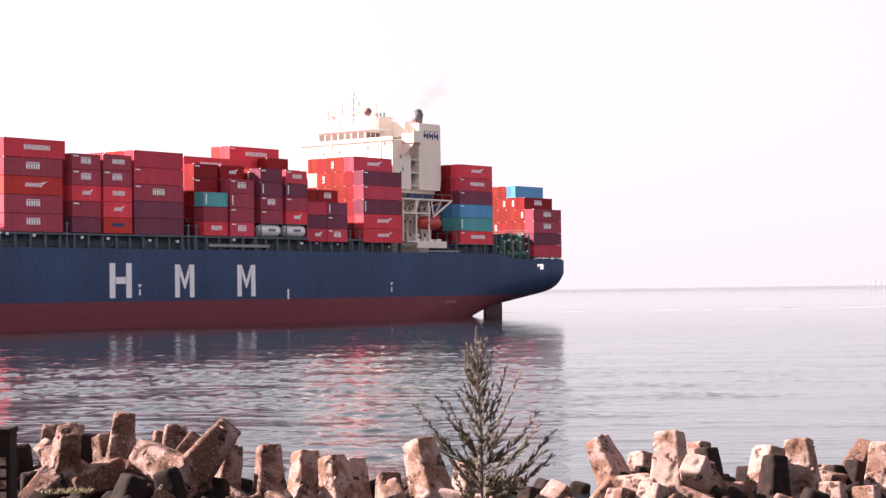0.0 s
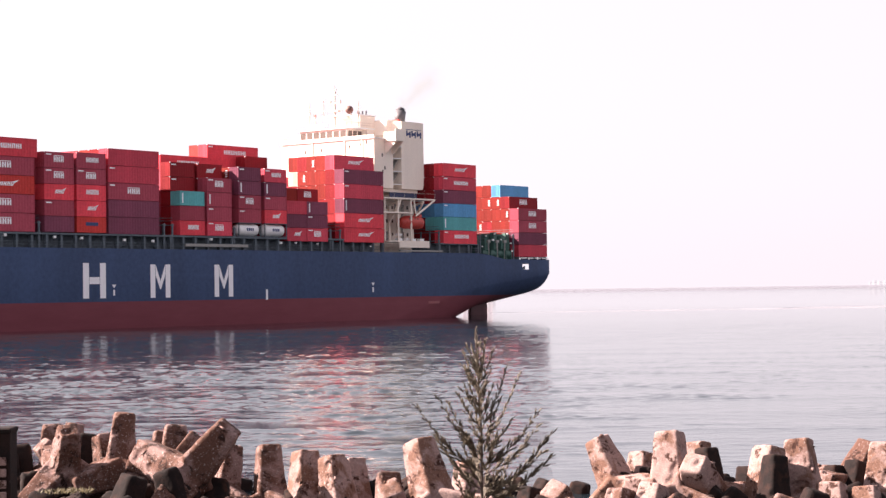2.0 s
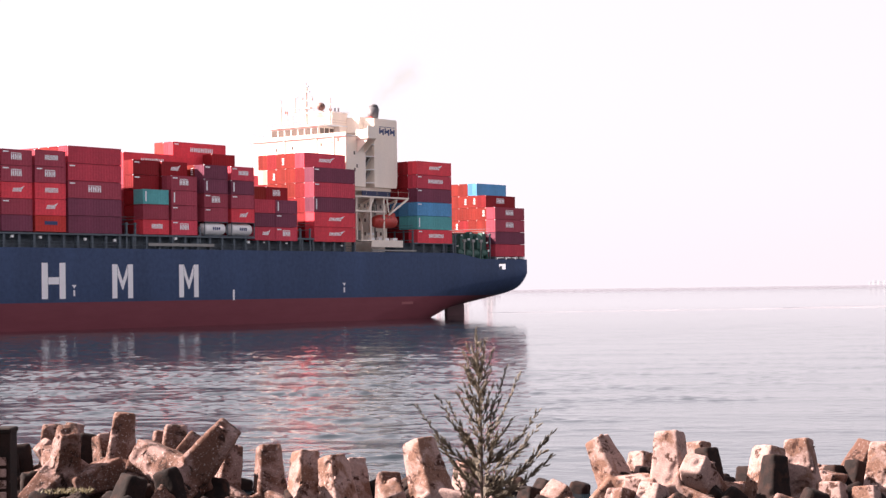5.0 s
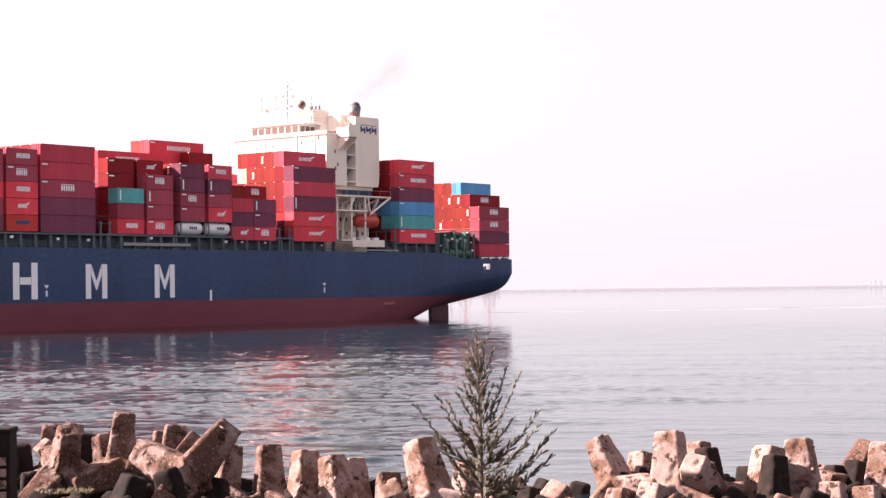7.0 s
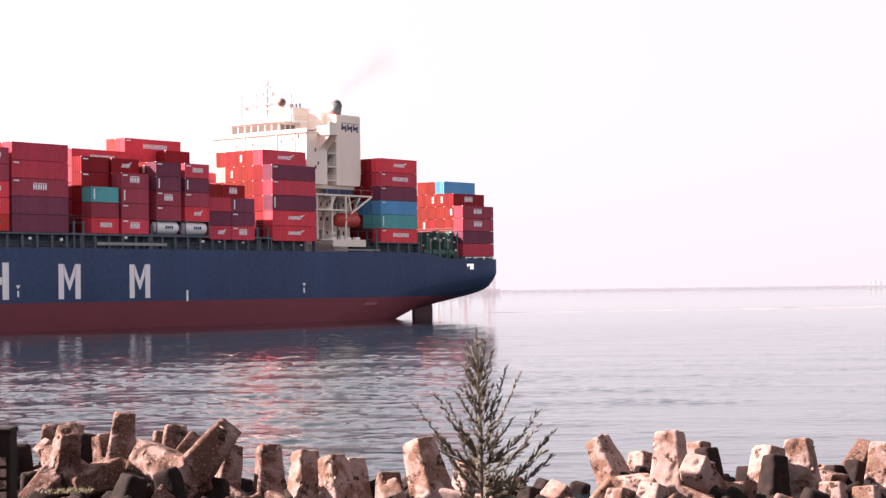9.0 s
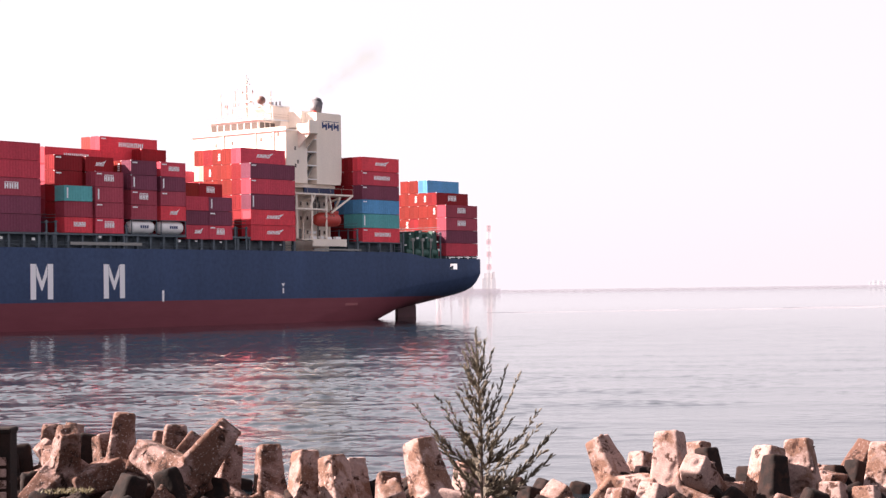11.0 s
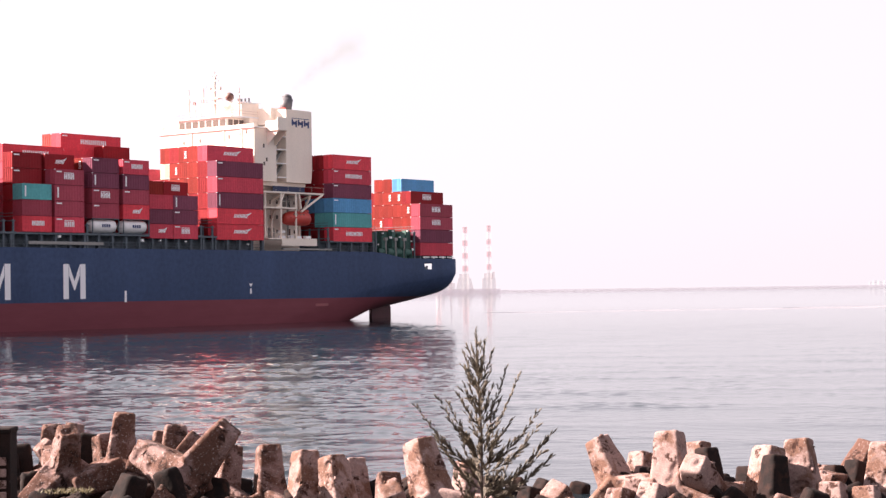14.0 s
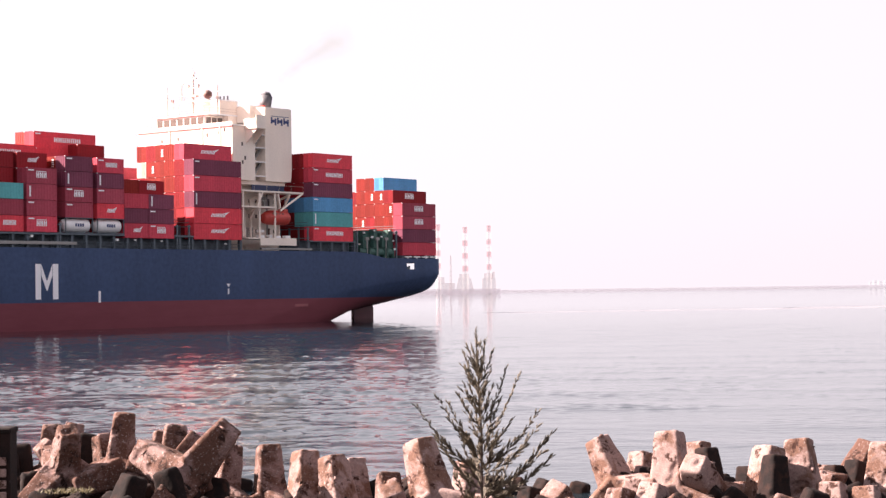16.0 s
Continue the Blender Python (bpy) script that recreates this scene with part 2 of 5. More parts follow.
def build_water():
    """One sheet to the horizon; in the near channel its wind waves are modelled."""
    xs = [-4500, -2200, -1000, -500, -280, -190] + list(np.arange(-130, -58, 0.7)) + list(np.arange(-58, 60, 0.22)) + list(np.arange(60, 130, 0.7)) + [190, 280, 500, 1000, 2200, 4500]
    ys, step = [-600, -200, 0, 40, 55], 0.22

    def pace(y):
        return step * np.where(y < 260, np.clip(y / 90.0, 1.0, 1.9), 1.9 * (np.maximum(y, 260) / 260.0) ** 2.5)

    y = 60.0
    while y < 640:
        ys.append(y)
        y += pace(y)
    ys += [700, 800, 1000, 1500, 2500, 3500, 4900]
    X, Y = np.meshgrid(np.array(xs), np.array(ys))
    fade = np.clip((Y - 56) / 6, 0, 1) * np.clip((700 - Y) / 120, 0, 1) * np.clip((170 - np.abs(X)) / 25, 0, 1)
    gap = np.where(np.abs(X) < 60, 1.0, 3.2) * pace(Y)
    rnd = np.random.RandomState(7)
    Z = np.zeros_like(X)
    # lee of the channel: calm far out, livelier towards the shore and to the west
    lively = 0.36 + 0.64 * np.clip((210 - Y) / 100, 0, 1)
    west = 0.68 - 0.48 * np.tanh((X - 6.0) / 6.0) - 0.22 * np.clip((-8.0 - X) / 14.0, 0, 1)
    patch = 1.0 + 0.16 * np.sin(X * 0.051 + Y * 0.024 + 1.0) * np.sin(Y * 0.041 - X * 0.015) + 0.16 * np.sin(X * 0.13 - Y * 0.06)
    gust = lively * west * patch

    def sea(count, short, long, slope, spread):
        """A sum of sine waves between two lengths, running in towards the shore."""
        out = np.zeros_like(X)
        for k in range(count):
            wl = short * (long / short) ** ((k + rnd.uniform(0, 1)) / count)
            a = radians(-92 + rnd.normal(0, spread))
            kx, ky = math.tau / wl * math.cos(a), math.tau / wl * math.sin(a)
            amp = slope * math.sqrt(2.0 / count) * wl / math.tau
            out += amp * np.clip(wl / (1.8 * gap) - 0.5, 0, 1) * np.sin(kx * X + ky * Y + rnd.uniform(0, math.tau))
        return out

    chop = sea(80, 0.65, 1.5, 0.135, 45) * np.clip((Y - 60) / 44, 0.50, 1)
    wind = sea(64, 1.7, 4.4, 0.048, 24) * (1 - 0.25 * np.clip((125 - Y) / 40, 0, 1))
    swell = sea(10, 7.0, 16.0, 0.008, 12)
    # wave groups: lively streaks between calmer lanes
    env = np.zeros_like(X)
    for k in range(14):
        wl = 4.0 * 4.0 ** (k / 13.0)
        a = radians(-90 + rnd.normal(0, 40))
        env += np.sin(math.tau / wl * (math.cos(a) * X + math.sin(a) * Y * 0.6) + rnd.uniform(0, math.tau))
    env = np.clip(0.80 + 0.14 * env, 0.25, 1.8)
    Z = chop * env * fade * (0.15 + 0.85 * gust) + wind * (0.55 + 0.45 * env) * fade * gust + swell * fade * lively
    Z += 0.35 * np.abs(Z)
    n, m = len(xs), len(ys)
    co = np.stack([X, Y, Z], -1).reshape(-1, 3)
    i = np.arange((m - 1) * n).reshape(m - 1, n)[:, :-1].ravel()
    quads = np.stack([i, i + 1, i + n + 1, i + n], 1)
    me = bpy.data.meshes.new("water")
    me.from_pydata(co.tolist(), [], quads.tolist())
    me.materials.append(M_WATER)
    me.shade_smooth()
    return tagged(new("water", me), "grey-lavender harbour water with small wind ripples", "water", kind="structure")


WATER = build_water()



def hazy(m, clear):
    """Sea haze put into the material: far things turn partly transparent to the sky behind."""
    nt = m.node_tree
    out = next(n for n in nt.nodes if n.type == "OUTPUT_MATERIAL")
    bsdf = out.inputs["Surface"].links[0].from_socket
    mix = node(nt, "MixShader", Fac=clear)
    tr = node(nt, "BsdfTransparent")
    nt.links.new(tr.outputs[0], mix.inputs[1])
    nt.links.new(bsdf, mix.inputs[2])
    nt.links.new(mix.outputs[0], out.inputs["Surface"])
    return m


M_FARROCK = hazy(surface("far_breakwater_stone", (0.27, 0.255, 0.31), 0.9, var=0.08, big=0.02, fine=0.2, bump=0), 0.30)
M_FARRED = hazy(surface("chimney_hazed_red", (0.62, 0.20, 0.23), 0.8, var=0.06, big=0.05, fine=0.4, bump=0), 0.30)
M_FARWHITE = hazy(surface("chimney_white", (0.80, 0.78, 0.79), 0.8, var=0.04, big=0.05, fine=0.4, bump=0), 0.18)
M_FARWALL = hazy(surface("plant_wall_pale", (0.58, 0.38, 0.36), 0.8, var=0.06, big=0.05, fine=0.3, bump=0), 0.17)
# white walls made nearly transparent, so the sky behind lends their brightness
M_FARBLOCK = hazy(surface("hazed_white_wall", (0.85, 0.83, 0.84), 0.8, var=0.04, bump=0), 0.10)
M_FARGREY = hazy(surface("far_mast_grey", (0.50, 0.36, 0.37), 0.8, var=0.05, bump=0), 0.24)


def rubble_bank(name, x0, x1, y, top, width, label):
    """A long low breakwater with an uneven crest."""
    rnd = random.Random(name)
    bm = bmesh.new()
    n = 160
    rows = []
    for i in range(n + 1):
        x = x0 + (x1 - x0) * i / n
        h = top * (1 + rnd.uniform(-0.06, 0.06))
        rows.append([bm.verts.new((x, y - width, -1)), bm.verts.new((x, y - 3, h)), bm.verts.new((x, y + 3, h)), bm.verts.new((x, y + width, -1))])
    for a, b in zip(rows, rows[1:]):
        for k in range(3):
            bm.faces.new((a[k], b[k], b[k + 1], a[k + 1]))
    for r in (rows[0], rows[-1]):
        bm.faces.new(r)
    return thing(name, bm, M_FARROCK, label, "breakwater", kind="structure")


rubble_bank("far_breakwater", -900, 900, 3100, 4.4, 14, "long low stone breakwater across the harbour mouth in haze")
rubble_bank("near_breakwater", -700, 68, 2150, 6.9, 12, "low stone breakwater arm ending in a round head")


def chimney(x, y, base, top, r0, r1):
    """A power-station chimney, red and white bands counted from the top."""
    ob = tagged(new("chimney"), "tall red and white banded power station chimney in haze", "chimney", "power station chimneys")
    ob.location = (x, y, 0)

    def radius(z):
        return r0 + (r1 - r0) * (z - base) / (top - base)

    z = top
    for k in range(7):
        h = 17.0 if k % 2 else 12.6
        bm = bmesh.new()
        tube(bm, (0, 0, z - h), (0, 0, z), radius(z - h), radius(z), 20)
        part("band", bm, M_FARWHITE if k % 2 else M_FARRED, ob, "white band" if k % 2 else "red band paled by haze")
        z -= h
    bm = bmesh.new()
    tube(bm, (0, 0, top), (0, 0, top + 1.5), r1 * 1.12, r1 * 1.12, 20)
    part("rim", bm, M_FARRED, ob)
    bm = bmesh.new()
    tube(bm, (0, 0, -1), (0, 0, z), radius(-1), radius(z), 20)
    part("shaft", bm, M_FARWHITE, ob)
    return ob


def boiler_house(x, y, steps):
    """Stepped halls with battered sides: half width at foot and top, foot height, top height."""
    ob = tagged(new("boiler_house"), "pale stepped boiler house at the foot of a chimney", "building", "power station buildings")
    ob.location = (x, y, 0)
    for k, (mid, foot, head, z0, z1) in enumerate(steps):
        bm = bmesh.new()
        d = 14 - 3 * k
        prism(bm, [(mid - foot, -d, z0), (mid + foot, -d, z0), (mid + head, -d, z1), (mid - head, -d, z1)], (0, 2 * d, 0))
        part("block", bm, M_FARWALL, ob)
        boxpart("roof", ob, M_FARGREY, (mid - head - 0.6, mid + head + 0.6, -d - 0.6, d + 0.6, z1, z1 + 1.0))
    return ob


CH_Y = 4200.0
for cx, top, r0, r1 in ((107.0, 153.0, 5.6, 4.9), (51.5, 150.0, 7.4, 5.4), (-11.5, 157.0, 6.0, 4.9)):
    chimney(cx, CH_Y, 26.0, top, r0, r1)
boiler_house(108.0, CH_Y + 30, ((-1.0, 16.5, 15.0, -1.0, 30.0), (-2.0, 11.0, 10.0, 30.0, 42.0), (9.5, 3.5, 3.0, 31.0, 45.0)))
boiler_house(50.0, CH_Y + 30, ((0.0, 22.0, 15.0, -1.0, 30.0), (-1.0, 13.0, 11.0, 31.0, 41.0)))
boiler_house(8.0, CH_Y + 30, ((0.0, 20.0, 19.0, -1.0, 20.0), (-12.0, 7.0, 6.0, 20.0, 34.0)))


def far_mast(x, y, h):
    bm = bmesh.new()
    for a in (-1, 1):
        for b in (-1, 1):
            tube(bm, (a * 2.2, b * 2.2, 0), (a * 0.7, b * 0.7, h), 0.7, 0.5, 6)
    for k in range(9):
        z = h * k / 9
        w = 2.2 - 1.5 * k / 9
        box(bm, -w, w, -w, -w + 0.5, z, z + 0.8)
        box(bm, -w, w, w - 0.5, w, z, z + 0.8)
    ob = thing("lattice_mast", bm, M_FARGREY, "slender grey lattice mast on the far shore", "mast")
    ob.location = (x, y, 0)
    return ob


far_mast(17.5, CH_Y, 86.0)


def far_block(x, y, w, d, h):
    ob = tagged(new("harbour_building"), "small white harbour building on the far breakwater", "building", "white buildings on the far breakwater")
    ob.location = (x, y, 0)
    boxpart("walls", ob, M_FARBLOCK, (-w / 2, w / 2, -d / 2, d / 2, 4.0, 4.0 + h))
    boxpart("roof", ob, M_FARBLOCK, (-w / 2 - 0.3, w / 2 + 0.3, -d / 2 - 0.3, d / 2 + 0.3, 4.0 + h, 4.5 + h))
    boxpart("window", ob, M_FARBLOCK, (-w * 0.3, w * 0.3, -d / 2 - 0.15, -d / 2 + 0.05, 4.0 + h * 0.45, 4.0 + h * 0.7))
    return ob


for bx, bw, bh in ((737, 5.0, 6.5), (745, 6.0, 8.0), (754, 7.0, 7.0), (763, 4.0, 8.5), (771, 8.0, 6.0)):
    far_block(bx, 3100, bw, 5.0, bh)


# ---------------------------------------------------------------- the ship
SHIP = tagged(new("container_ship"), "large container ship with navy hull, red boot-topping and cream bridge", "ship")
CARRIED.append((SHIP, 0, 0, 0))
DECK_Z = 14.2


def deck_height(s):
    return DECK_Z - 1.25 * min(1, max(0, (s - 46) / 8))


def lerp_table(table, s):
    return float(np.interp(s, [a for a, _ in table], [b for _, b in table]))


def keel_height(s):
    return lerp_table(((-222, -10.5), (20, -10.5), (32, -8.0), (40, -4.0), (45, -1.8), (48, -0.5), (50.5, 0.35), (54, 1.1), (58, 1.75), (62.8, 2.35), (68.7, 3.2), (72, 3.7)), s)


def knuckle_height(s):
    """Where the section reaches its full breadth."""
    return lerp_table(((-222, -7.5), (-20, -7.5), (0, -3.5), (20, 2.0), (32, 4.8), (42, 6.8), (52, 7.9), (60, 8.6), (72, 9.9)), s)


def full_beam(s, z):
    b = 16.1
    if s < -140:
        q = min(1.0, (-140 - s) / 82.0)
        flare = 0.45 + 0.55 * min(1, max(0, (z + 2) / 16))
        b *= max(0.0, 1 - q ** (1.4 + 1.2 * flare)) ** 0.75
    return max(0.0, b - 0.55 * max(0, (s - 70.0) / 2.0) ** 2)


def build_hull():
    stations = [-222, -216, -208, -198, -185, -170, -155, -140, -110, -80, -50, -20, -10] + list(np.arange(0, 48, 4.0)) + [48, 50.5, 54, 58, 60.6, 61, 63, 65, 67, 69, 70.5, 71.4, 72]
    us = [1.0, 0.985, 0.965, 0.94, 0.91, 0.87, 0.82, 0.76, 0.68, 0.58, 0.46, 0.32, 0.16, 0.0]
    bm = bmesh.new()
    rows = []
    for s in stations:
        port, star = [], []
        zc, zs = keel_height(s), knuckle_height(s)
        pts = [(deck_height(s), 1.0), (12.1, 1.0), (10.7, 1.0)]
        pts += [(zc + (zs - zc) / 6.0 * (2.9 * u + 3.1 * u ** 9), u) for u in us]
        for z, u in pts:
            b = full_beam(s, z) * u
            port.append(bm.verts.new((s, 16.1 - b, z)))
            star.append(bm.verts.new((s, 16.1 + b, z)))
        rows.append((port, star))
    nz = len(pts)
    for (p0, s0), (p1, s1), sa, sb in zip(rows, rows[1:], stations, stations[1:]):
        for k in range(nz - 1):
            if k == 1 and 59.1 < sa and sb < 63.1:
                continue  # mooring opening through the ship's side
            for f in ((p0[k], p0[k + 1], p1[k + 1], p1[k]), (s0[k], s1[k], s1[k + 1], s0[k + 1])):
                bm.faces.new(f).smooth = True
    # transom, with its own mooring openings
    port, star = rows[-1]
    for k in range(nz - 1):
        a, b, c, d = port[k].co, port[k + 1].co, star[k + 1].co, star[k].co
        cuts = [0.0, 0.14, 0.42, 0.58, 0.86, 1.0] if k == 1 else [0.0, 1.0]
        for j, (u, w) in enumerate(zip(cuts, cuts[1:])):
            if k == 1 and j in (1, 3):
                continue
            quad = [a.lerp(d, u), b.lerp(c, u), b.lerp(c, w), a.lerp(d, w)]
            bm.faces.new([bm.verts.new(q) for q in quad])
    bmesh.ops.remove_doubles(bm, verts=bm.verts, dist=0.002)
    bmesh.ops.dissolve_degenerate(bm, dist=0.001, edges=bm.edges)
    for e in bm.edges:
        if all(v.co.x > 71.99 for v in e.verts):
            e.smooth = False
    return part("hull", bm, M_HULL, SHIP, "navy steel hull with red boot-topping and white marks")


HULL = build_hull()


def build_deck():
    bm = bmesh.new()
    ss = [-221, -208, -190, -170, -140, 46, 54, 71.9]
    rows = []
    for s in ss:
        z = deck_height(s)
        b = full_beam(s, z) - 0.06
        rows.append((bm.verts.new((s, 16.1 - b, z - 0.02)), bm.verts.new((s, 16.1 + b, z - 0.02))))
    for a, b in zip(rows, rows[1:]):
        bm.faces.new((a[0], a[1], b[1], b[0]))
    part("deck", bm, M_DECK, SHIP, "dark steel weather deck")
    # floor of the mooring deck under the stern
    boxpart("mooring_deck", SHIP, M_DECK, (52, 71.3, 0.5, 31.7, 10.3, 10.65), "dark mooring deck behind the stern openings")
    boxpart("bulkhead", SHIP, M_DECK, (51.5, 52, 0.5, 31.7, 8, 12.9))


build_deck()


def build_rudder():
    bm = bmesh.new()
    pts = [(61.6, -6), (61.8, 3.2), (68.0, 3.9), (68.4, 2.6), (68.4, -6)]
    prism(bm, [(s, 15.7, z) for s, z in pts], (0, 0.8, 0))
    soften(bm, 0.15, 2)
    part("rudder", bm, surface("dark_antifouling", (0.13, 0.045, 0.055), 0.6, var=0.3), SHIP, "dark red rudder blade under the counter")


build_rudder()


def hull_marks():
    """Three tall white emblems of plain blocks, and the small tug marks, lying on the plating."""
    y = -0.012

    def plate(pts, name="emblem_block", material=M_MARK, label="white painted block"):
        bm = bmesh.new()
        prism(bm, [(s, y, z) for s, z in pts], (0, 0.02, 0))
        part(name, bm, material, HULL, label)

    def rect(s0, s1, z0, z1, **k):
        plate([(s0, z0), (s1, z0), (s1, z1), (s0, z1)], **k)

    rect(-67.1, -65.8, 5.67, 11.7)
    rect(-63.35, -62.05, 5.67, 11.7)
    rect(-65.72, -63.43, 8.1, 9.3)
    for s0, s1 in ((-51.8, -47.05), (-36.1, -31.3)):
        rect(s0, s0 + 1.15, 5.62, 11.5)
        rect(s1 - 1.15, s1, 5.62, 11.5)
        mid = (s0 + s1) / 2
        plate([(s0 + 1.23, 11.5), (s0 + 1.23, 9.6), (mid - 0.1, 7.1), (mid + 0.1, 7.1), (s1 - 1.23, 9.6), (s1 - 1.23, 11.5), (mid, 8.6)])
    rect(-22.6, -22.1, 4.95, 6.9, name="tug_mark")
    for s in (-60.2, 8.6):
        rect(s - 0.2, s + 0.2, 6.1, 7.1, name="tug_mark")
        plate([(s - 0.5, 8.0), (s + 0.5, 8.0), (s, 7.35)], name="tug_arrow")
    rect(26.5, 30.2, 3.5, 4.0, name="draught_bar", material=surface("faded_red_patch", (0.30, 0.09, 0.10), 0.6), label="faded plain bar")


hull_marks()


def build_house():
    """Accommodation, wheelhouse, funnel casing, decks and masts abaft the long cargo deck."""
    C, S = M_CREAM, SHIP
    lower = boxpart("lower_house", S, C, (13.2, 29.0, 6.4, 27.6, DECK_Z, 27.55), "cream lower accommodation block")
    boxpart("overhang", S, C, (13.2, 29.0, 4.6, 6.38, 26.9, 27.55))
    # flat dark panels stand in for the shaded spaces under the decks
    for s, z in ((15.2, 16.7), (19.9, 16.7), (16.0, 22.7), (23.4, 22.7)):
        boxpart("passage", lower, M_GLASS, (s, s + 1.9, 6.33, 6.41, z, z + 2.1), "dark panel standing in for a shaded opening")
    for s in (14.0, 17.9, 24.9):
        bm = bmesh.new()
        tube(bm, (s, 5.6, 16.6), (s, 5.6, 26.9), 0.16, n=8)
        part("pipe", bm, M_STEEL, S)
    for z in (17.6, 20.4, 23.3):
        for s in (14.6, 18.6, 25.6):
            boxpart("door", lower, M_GLASS, (s, s + 0.8, 6.34, 6.42, z - 0.8, z + 1.1), "dark weather door")
        for s in (16.4, 20.6, 22.4, 27.4):
            boxpart("port_light", lower, M_GLASS, (s, s + 0.5, 6.35, 6.42, z + 0.2, z + 0.9))
    front = boxpart("accommodation", S, C, (13.2, 19.3, 3.2, 29.0, 27.6, 37.7), "cream upper accommodation block")
    stair = boxpart("stair_trunk", S, C, (19.32, 22.08, 5.6, 26.6, 27.6, 37.6))
    casing = boxpart("funnel_casing", S, C, (22.1, 29.1, 3.2, 13.5, 27.6, 41.8), "cream funnel casing with a navy emblem")
    boxpart("engine_casing", S, C, (22.1, 29.1, 13.52, 26, 27.6, 39.0))
    bm = bmesh.new()
    prism(bm, [(29.12, 3.2, 27.6), (29.12, 3.2, 41.8), (29.45, 3.2, 41.6), (29.5, 3.2, 30.5), (29.35, 3.2, 28.6)], (0, 10.3, 0))
    part("casing_skirt", bm, C, S)
    # stair landings in the open trunk
    for z in (28.4, 31.1, 33.8, 36.3):
        boxpart("landing", S, M_WHITE, (19.3, 22.1, 3.1, 5.6, z, z + 0.16))
        bm = bmesh.new()
        prism(bm, [(19.6, 4.0, z + 0.1), (19.9, 4.0, z + 0.1), (21.9, 4.0, z + 2.6), (21.6, 4.0, z + 2.6)], (0, 0.8, 0))
        part("stair", bm, M_STEEL, S)
    # small ports and doors on the front and side
    for l, z in ((9.6, 35.9), (6.6, 36.2), (5.0, 36.6), (17.5, 35.6), (22, 35.4)):
        boxpart("port_light", front, M_GLASS, (13.16, 13.22, l, l + 0.45, z, z + 0.75))
    for l in (11.0, 19.9, 6.2):
        boxpart("ladder", front, C, (13.05, 13.18, l, l + 0.35, 33.6, 37.6))
    for s, z in ((15.6, 34.0), (15.7, 30.6), (16.4, 31.4)):
        boxpart("port_light", front, M_GLASS, (s, s + 0.4, 3.16, 3.22, z, z + 0.7))
    # bridge deck with its parapet
    boxpart("bridge_deck", S, M_WHITE, (12.9, 22.0, 2.9, 29.3, 37.72, 37.95))
    boxpart("parapet", S, C, (12.9, 13.05, 2.9, 29.3, 37.95, 38.45))
    house = boxpart("wheelhouse", S, C, (13.6, 18.4, 10.8, 24.2, 37.95, 40.25), "cream wheelhouse with a row of windows", 0.05)
    boxpart("chart_house", S, C, (18.42, 20.7, 9.4, 24.0, 37.95, 40.25))
    for k in range(7):
        l = 11.05 + 1.87 * k
        bm = bmesh.new()
        box(bm, 13.54, 13.62, l, l + 1.62, 38.45, 39.85)
        w = part("window", bm, M_GLASS, house, "dark bridge window")
        for a, b, c, d in ((l - 0.08, l, 38.40, 39.85), (l + 1.62, l + 1.70, 38.40, 39.90)):
            boxpart("mullion", w, M_WHITE, (13.5, 13.6, a, b, c, d))
    for k in range(3):
        boxpart("window", house, M_GLASS, (13.95 + 1.5 * k, 15.15 + 1.5 * k, 10.75, 10.83, 38.45, 39.85))
    boxpart("wheelhouse_roof", S, M_WHITE, (13.2, 20.8, 9.2, 24.6, 40.27, 40.5))
    bm = bmesh.new()
    for z in (41.0, 41.5):
        tube(bm, (13.3, 9.3, z), (13.3, 24.5, z), 0.04, n=6)
        tube(bm, (13.3, 9.3, z), (20.6, 9.3, z), 0.04, n=6)
    for k in range(12):
        tube(bm, (13.3, 9.3 + 1.38 * k, 40.5), (13.3, 9.3 + 1.38 * k, 41.55), 0.04, n=6)
    part("roof_rail", bm, M_MAST, S)
    # wings to the ship's sides, on triangular brackets
    for a, b, edge in ((0.0, 3.2, 0.0), (29.0, 32.2, 32.2)):
        boxpart("bridge_wing", S, C, (16.4, 19.3, a, b, 37.2, 37.7), "cream open bridge wing")
        boxpart("wing_parapet", S, C, (16.4, 16.55, a, b, 37.7, 39.1))
        boxpart("wing_end", S, C, (16.4, 19.3, edge if edge == 0 else edge - 0.15, 0.15 if edge == 0 else edge, 37.7, 39.7))
        root = 3.2 if edge == 0 else 29.0
        for s in (16.7, 18.9):
            bm = bmesh.new()
            prism(bm, [(s, edge, 37.18), (s, root, 37.18), (s, root, 34.4)], (0.18, 0, 0))
            part("wing_bracket", bm, C, S)
    # upper deckhouse and its roof gear
    top = boxpart("signal_house", S, C, (16.4, 21.2, 9.6, 16.2, 40.52, 43.1), "small cream house on the wheelhouse roof", 0.04)
    boxpart("roof", top, M_WHITE, (16.2, 21.4, 9.4, 16.4, 43.12, 43.3))
    for l in (10.6, 11.6, 12.6):
        bm = bmesh.new()
        tube(bm, (19.5, l, 43.3), (19.5, l, 44.3), 0.2, n=10)
        part("vent_pipe", bm, M_BLACK, top)
    boxpart("funnel_house", S, C, (20.8, 28.6, 6.0, 22.0, 39.0, 42.2))
    bm = bmesh.new()
    tube(bm, (14.8, 15.2, 40.5), (14.8, 15.2, 47.70), 0.28, 0.17, 10)
    tube(bm, (14.8, 15.2, 47.70), (14.8, 15.2, 49.50), 0.10, 0.06, 6)
    for z, w in ((45.70, 1.6), (47.50, 0.9), (48.60, 0.5)):
        box(bm, 14.65, 14.95, 15.2 - w, 15.2 + w, z, z + 0.2)
